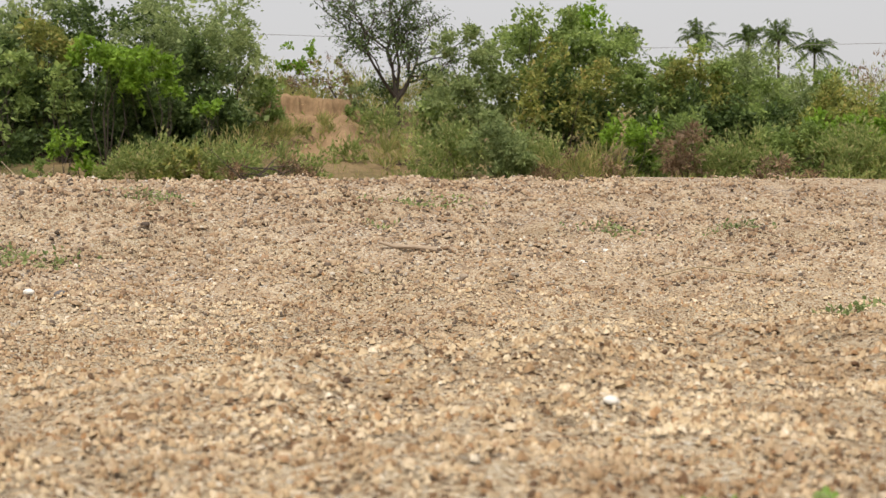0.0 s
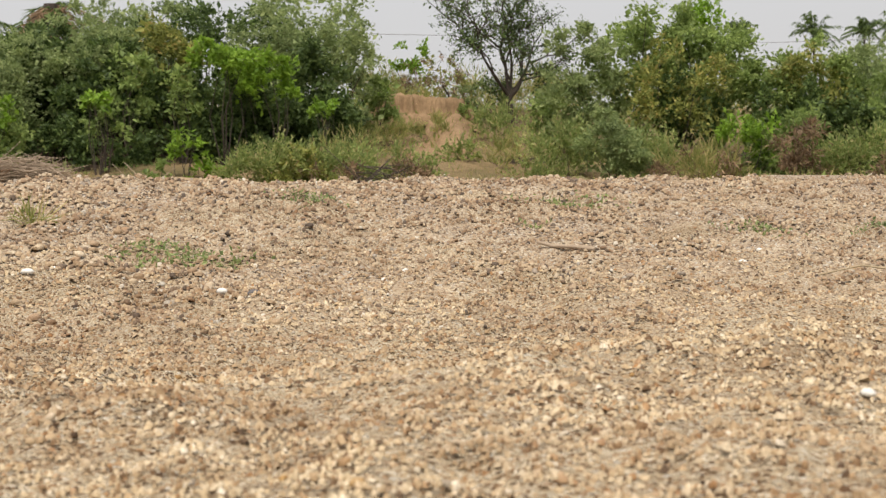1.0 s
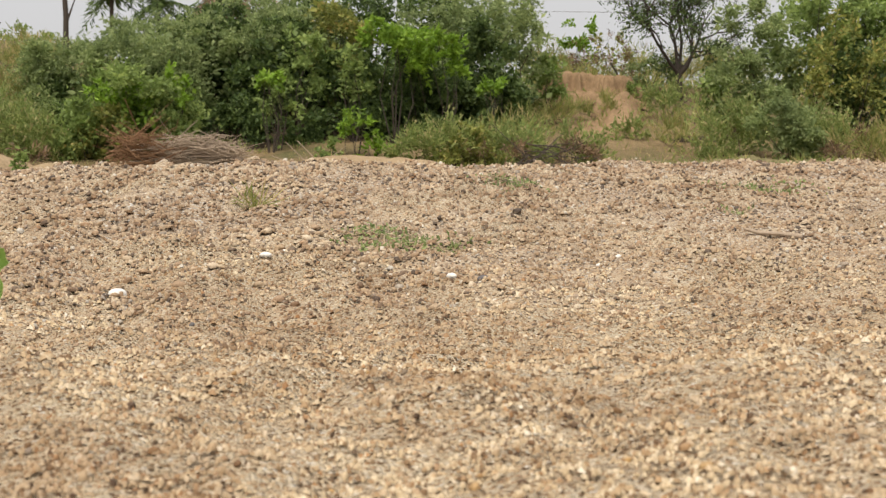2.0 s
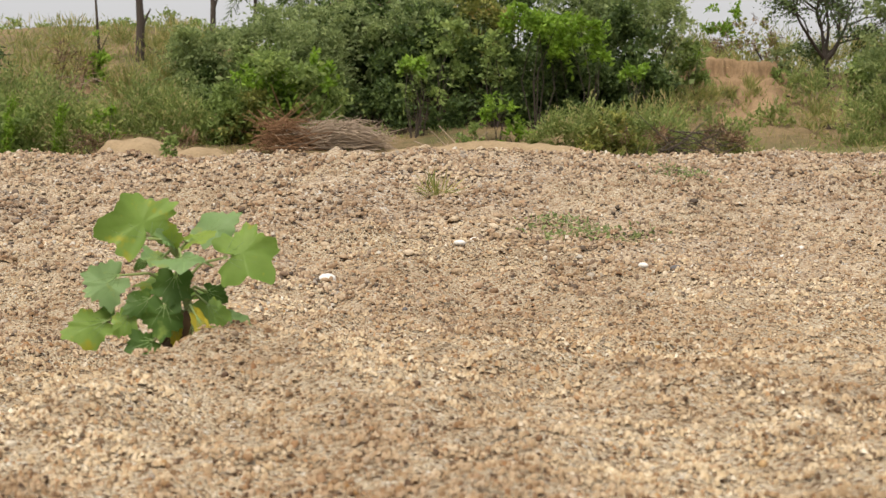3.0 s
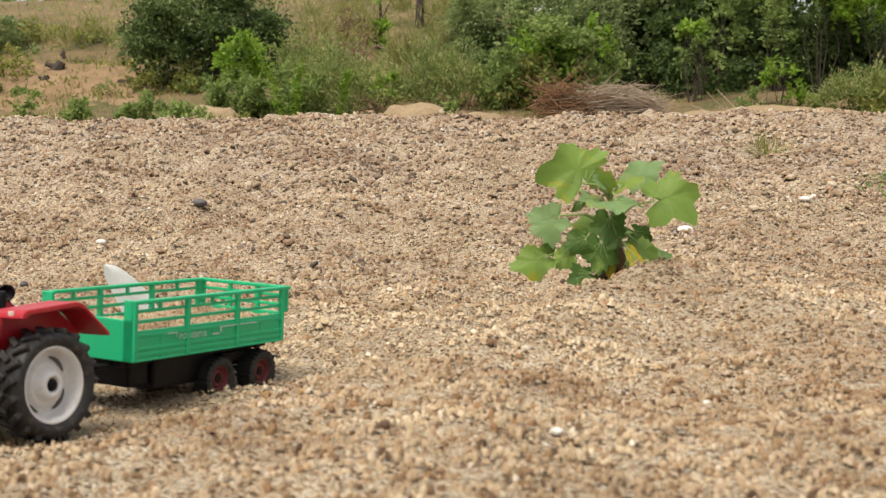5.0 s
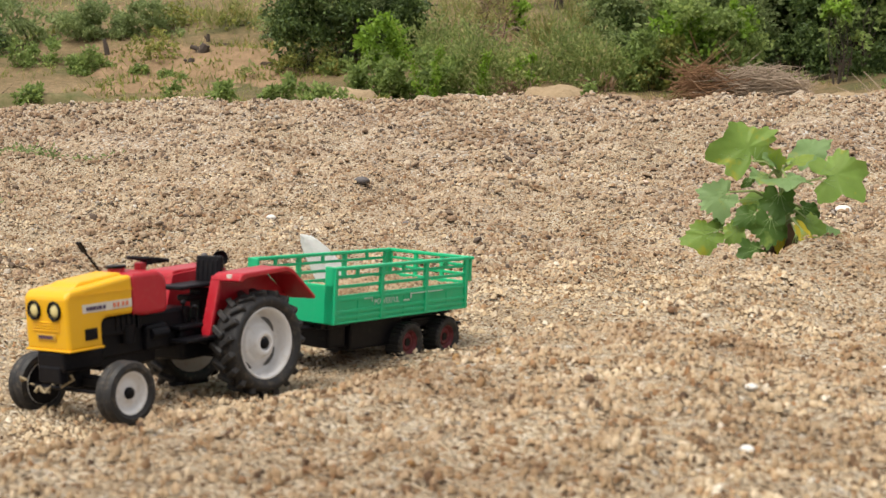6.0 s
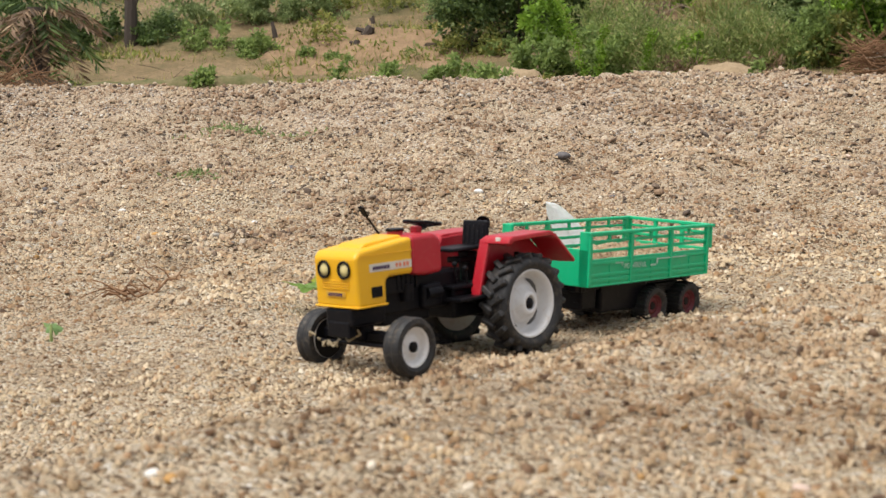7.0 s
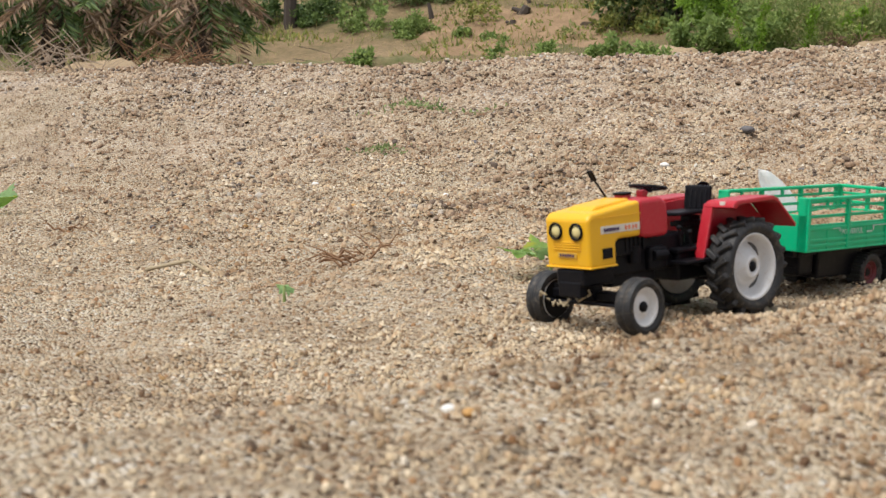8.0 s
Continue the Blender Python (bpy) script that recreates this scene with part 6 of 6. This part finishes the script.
    grow(20, (-0.020, 0.024, 0.048), (-0.5, 0.8, 0.15), 0.040, 0.044, (0.0, -0.4, 0.9), G, 0.048)


broad_plant()


def seedling(x, y, size, n, label, seed, lift=0.35, face=None):
    t = thing("seedling", label, "plant", pose(x, y, float(height(x, y)), 0, 0, seed * 40), "seedlings in the sand")
    part("stem", rod((0, 0, -0.004), (0, 0, size * 0.25), 0.0016, 0.0012, 7), STEM, t)
    for k in range(n):
        a = 2 * math.pi * k / n + 0.3 * seed
        up = lift * (1 if k % 2 else 0.55)
        leaf_on(t, None, (math.cos(a), math.sin(a), up), (0.18 * size * math.cos(a), 0.18 * size * math.sin(a), size * 0.26), size * 0.52, size * 0.80,
                face or (-0.4 * math.cos(a), -0.4 * math.sin(a) - 0.15, 1), PLANT_LEAF if k % 3 else PLANT_PALE, seed * 10 + k, (0, 0, size * 0.2), 0.4)


seedling(-0.918, 0.764, 0.058, 5, "small green seedling half buried in sand", 1)
seedling(-1.07, 0.565, 0.030, 1, "single green leaf poking from the sand", 2, 0.45, (-0.3, -0.6, 0.8))
seedling(-1.815, 1.17, 0.060, 4, "green lobed-leaf seedling on sand", 3, 0.8)
seedling(0.262, 0.424, 0.017, 3, "tiny green seedling in coarse sand", 4, 0.9)
seedling(0.303, 0.418, 0.018, 3, "tiny green seedling in coarse sand", 5, 0.9)


def feather():
    x, y = -0.722, 0.842
    z = float(height(x, y))
    t = thing("feather", "single curved white feather stuck upright in sand", "feather", pose(x, y, z - 0.004, 0, 0, 16))
    bm = bmesh.new()
    n, q = 22, 6
    grid = []
    for k in range(n + 1):
        s = k / n
        cx, cz = -0.036 * s ** 1.7 - 0.002, 0.088 * s - 0.008 * s * s
        w = 0.0128 * (math.sin(math.pi * min(1, 0.18 + 0.80 * s)) ** 0.6) * (1 if s < 0.93 else math.sqrt(max(0.0, (1 - s) / 0.07)) * 0.9 + 0.1)
        tx, tz = -0.036 * 1.7 * max(s, 0.01) ** 0.7, 0.070 - 0.012 * s
        ln = math.hypot(tx, tz)
        row = []
        for j in range(q + 1):
            v = (j / q - 0.5) * 2
            row.append(bm.verts.new((cx + v * w * tz / ln, -0.049 * s + 0.003 * (1 - v * v) + 0.0006 * math.sin(40 * s + 5 * v), cz - v * w * tx / ln)))
        grid.append(row)
    for p, r in zip(grid, grid[1:]):
        for j in range(q):
            bm.faces.new((p[j], p[j + 1], r[j + 1], r[j]))
    bmesh.ops.solidify(bm, geom=bm.faces[:], thickness=0.0005)
    crisp(bm)
    part("vane", bm, FEATHER, t, "", True)
    part("shaft", join(*[rod((-0.036 * a ** 1.7 - 0.002, -0.049 * a + 0.0022, 0.088 * a - 0.008 * a * a), (-0.036 * b ** 1.7 - 0.002, -0.049 * b + 0.0022, 0.088 * b - 0.008 * b * b), 0.0009 * (1.1 - a), 0.0009 * (1.1 - b), 6)
                         for a, b in ((k / 10, (k + 1) / 10) for k in range(10))]), FEATHER, t)


feather()


def creeping(x, y, rx, ry, n, label, turn=0.0, leaf=0.010, mat=GREY_LEAF, up=0.5, slim=0.5):
    """A mat of small leaves on runners."""
    t = thing("creeping_weed", label, "plant", pose(0, 0, 0), "creeping weeds on the bar")
    n = max(30, int(n * 0.65))
    c, s = math.cos(turn), math.sin(turn)
    u, v = rng.normal(0, 0.45, n) * rx, rng.normal(0, 0.45, n) * ry
    px, py = x + u * c - v * s, y + u * s + v * c
    P = np.stack([px, py, height(px, py) + rng.uniform(0.001, 0.010, n)], -1)
    V, F = leaf_cards(P, rng.normal(0, 0.7, (n, 3)), leaf, leaf * slim, up)
    ob = new("leaves", sheet_mesh("leaves", V, F, mat, False))
    ob.parent = t
    runs = []
    for _ in range(7):
        a = rng.integers(0, n)
        b = rng.integers(0, n)
        p, q = Vector(P[a]), Vector(P[b])
        mid = (p + q) / 2
        mid.z = float(height(mid.x, mid.y)) + 0.004
        runs += [rod(p, mid, 0.0011, sides=5), rod(mid, q, 0.0011, 0.0006, 5)]
    part("runner", join(*runs), STRAW, t)["kind"] = "stuff"


for row in ((0.60, 3.12, 0.10, 0.06, 260, "thin grey-green creeping weed on gravel", 0.1), (1.20, 3.15, 0.12, 0.10, 420, "green creeping weed patch on gravel", 0.2),
            (1.45, 2.70, 0.10, 0.06, 260, "green creeping weed patch on gravel", 0.4), (1.76, 2.71, 0.09, 0.05, 200, "small creeping weed on gravel", 0.3), (1.10, 1.44, 0.07, 0.03, 150, "sparse grey-green weed on sand", 0.2),
            (0.20, 2.32, 0.10, 0.05, 260, "grey-green creeping weed among stones", 0.3), (0.19, 2.40, 0.07, 0.07, 240, "grey-green creeping weed among stones", 0.1), (0.27, 2.28, 0.07, 0.02, 110, "low creeping weed runner on gravel", 0.2),
            (-1.60, 2.24, 0.13, 0.05, 360, "green creeping weed patch on the bar", 0.35), (-1.66, 2.30, 0.05, 0.05, 120, "green creeping weed sprigs on the bar", 0.3), (-1.53, 1.82, 0.05, 0.03, 110, "small green creeping weed on sand", 0.3),
            (2.05, 2.45, 0.12, 0.05, 150, "thin weed runner on gravel", 0.4), (0.95, 2.72, 0.05, 0.03, 70, "small weed sprig on gravel", 0.2)):
    creeping(*row)
creeping(0.0, 2.72, 0.030, 0.016, 120, "small tuft of yellowed dry grass on gravel", 0, 0.055, DRY_LEAF, 1.0, 0.05)


def stick(points, r, label, name="stick"):
    t = thing(name, label, "stick")
    P = [Vector((a, b, float(height(a, b)) + c)) for a, b, c in points]
    part("shaft", join(*[rod(p, q, r * (1 - 0.12 * k), r * (1 - 0.12 * (k + 1)), 8) for k, (p, q) in enumerate(zip(P, P[1:]))]), DEADWOOD if name == "stick" else STRAW, t)


stick([(0.915, 2.318, 0.004), (0.885, 2.345, 0.006), (0.858, 2.372, 0.006), (0.836, 2.385, 0.009)], 0.0042, "pale dry stick lying on gravel")
stick([(-1.28, 0.70, 0.002), (-1.24, 0.71, 0.010), (-1.215, 0.70, 0.004)], 0.0018, "thin dark twig on sand", "twig")
stick([(1.20, 1.80, 0.003), (1.14, 1.86, 0.012), (1.10, 1.92, 0.004)], 0.0012, "thin dry stalk on sand", "twig")


def root_tangle(x, y, wide, n, label, seed):
    r = random.Random(seed)
    t = thing("root_tangle", label, "roots", pose(x, y, float(height(x, y)), 0, 0, 20))
    for _ in range(n):
        p = Vector((r.uniform(-0.4, 0.4) * wide, r.uniform(-0.2, 0.2) * wide, r.uniform(0.0, 0.006)))
        a = r.gauss(0, 0.8) + (math.pi if r.random() < 0.5 else 0)
        pts = [p]
        for k in range(5):
            a += r.gauss(0, 0.35)
            pts.append(pts[-1] + Vector((0.10 * wide * math.cos(a), 0.06 * wide * math.sin(a), r.gauss(0.001, 0.005))))
        w = r.uniform(0.0007, 0.0015)
        part("strand", join(*[rod(b, c, w * (1 - 0.15 * k), w * (1 - 0.15 * (k + 1)), 5) for k, (b, c) in enumerate(zip(pts, pts[1:]))]), ROOT, t)


root_tangle(-1.125, 0.815, 0.085, 20, "tangle of dry red-brown roots on sand", 8)
root_tangle(-1.50, 0.93, 0.06, 6, "few dry brown roots on sand", 9)


def loose_stone(x, y, size, mat, label, seed, name="stone"):
    r = random.Random(seed)
    bm = bmesh.new()
    bmesh.ops.create_icosphere(bm, subdivisions=2, radius=0.5)
    k = [(Vector((r.gauss(0, 1), r.gauss(0, 1), r.gauss(0, 1))).normalized(), r.uniform(0.05, 0.16)) for _ in range(7)]
    sx, sy, sz = r.uniform(0.9, 1.25), r.uniform(0.75, 1.0), r.uniform(0.5, 0.75)
    for v in bm.verts:
        n = v.co.normalized()
        f = 1 - sum(a * max(0, n.dot(d)) ** 3 for d, a in k)
        v.co = Vector((v.co.x * sx, v.co.y * sy, v.co.z * sz)) * f * size
    ob = part(name, bm, mat, None, "", True, pose(x, y, float(height(x, y)) + size * 0.13, 0, 0, r.uniform(0, 360)))
    return tagged(ob, label, "stone", "loose stones on the sand")


W, K, O, Q = WHITE_STONE, GREY_STONE, ORANGE_STONE, PINK_STONE
WORDS = {W.name: "smooth white quartz pebble on sand", K.name: "dark grey stone on gravel", O.name: "orange-brown pebble on gravel", Q.name: "pale pinkish pebble on sand"}
for k, (x, y, size) in enumerate(((0.534, 2.171, 0.017), (0.485, 2.114, 0.014), (0.016, 2.245, 0.018), (-0.03, 2.062, 0.020), (-0.234, 1.816, 0.026), (-1.048, 1.763, 0.017), (-0.748, 0.085, 0.0072), (0.204, 1.874, 0.015), (0.337, 0.631, 0.010), (0.129, 0.626, 0.009), (1.689, 2.302, 0.020), (-1.556, 1.608, 0.011), (-0.424, 0.261, 0.0064), (-0.418, 0.368, 0.0066), (-0.337, 0.526, 0.0050), (0.32, 2.38, 0.013), (1.25, 2.35, 0.014), (1.52, 2.38, 0.013), (-1.30, 1.50, 0.011), (-0.95, 1.40, 0.009), (1.05, 2.05, 0.012))):
    loose_stone(x, y, size, W, WORDS[W.name], k + 1)
for k, (x, y, size) in enumerate(((0.233, 1.813, 0.020), (-0.728, 0.289, 0.0060), (-1.506, 1.069, 0.008), (-0.969, 2.021, 0.026), (-0.733, 2.413, 0.021), (-1.043, 1.438, 0.013), (0.10, 2.10, 0.018), (0.02, 2.15, 0.014), (0.62, 2.45, 0.012), (-0.30, 2.02, 0.013), (-0.84, 1.72, 0.012), (-1.42, 1.95, 0.017), (-1.75, 1.72, 0.013), (-0.66, 1.50, 0.010), (-0.15, 1.60, 0.010), (0.80, 1.75, 0.011), (1.35, 1.95, 0.013), (-1.22, 1.22, 0.009))):
    loose_stone(x, y, size, K, WORDS[K.name], k + 40)
for k, (x, y, size) in enumerate(((-0.629, 2.522, 0.016), (-0.736, 0.074, 0.0060), (-1.36, 1.32, 0.010))):
    loose_stone(x, y, size, O, WORDS[O.name], k + 80)
for k, (x, y, size) in enumerate(((0.363, 2.15, 0.012), (-0.52, 0.10, 0.0075), (-0.10, 2.30, 0.016), (-0.52, 2.12, 0.014), (-1.18, 1.82, 0.014), (0.45, 1.62, 0.010))):
    loose_stone(x, y, size, Q, WORDS[Q.name], k + 90)

# dry fibres caught on the front axle
tm = pose(-0.7500, 0.5975, -0.1582, 1.6, 0.1, -118.1)
fibre = thing("dry_fibre", "tan dry root fibres caught on the tractor's axle", "fibre", tm)
r5 = random.Random(5)
for k in range(7):
    y0 = -0.036 + 0.006 * k
    P = [Vector((0.128 + r5.uniform(-0.004, 0.006), y0, 0.018 + r5.uniform(0, 0.006)))]
    for _ in range(4):
        P.append(P[-1] + Vector((r5.uniform(-0.003, 0.004), r5.uniform(0.001, 0.006), r5.uniform(-0.004, 0.004))))
    part("strand", join(*[rod(a, b, 0.0008, 0.0007, 5) for a, b in zip(P, P[1:])]), STRAW, fibre)
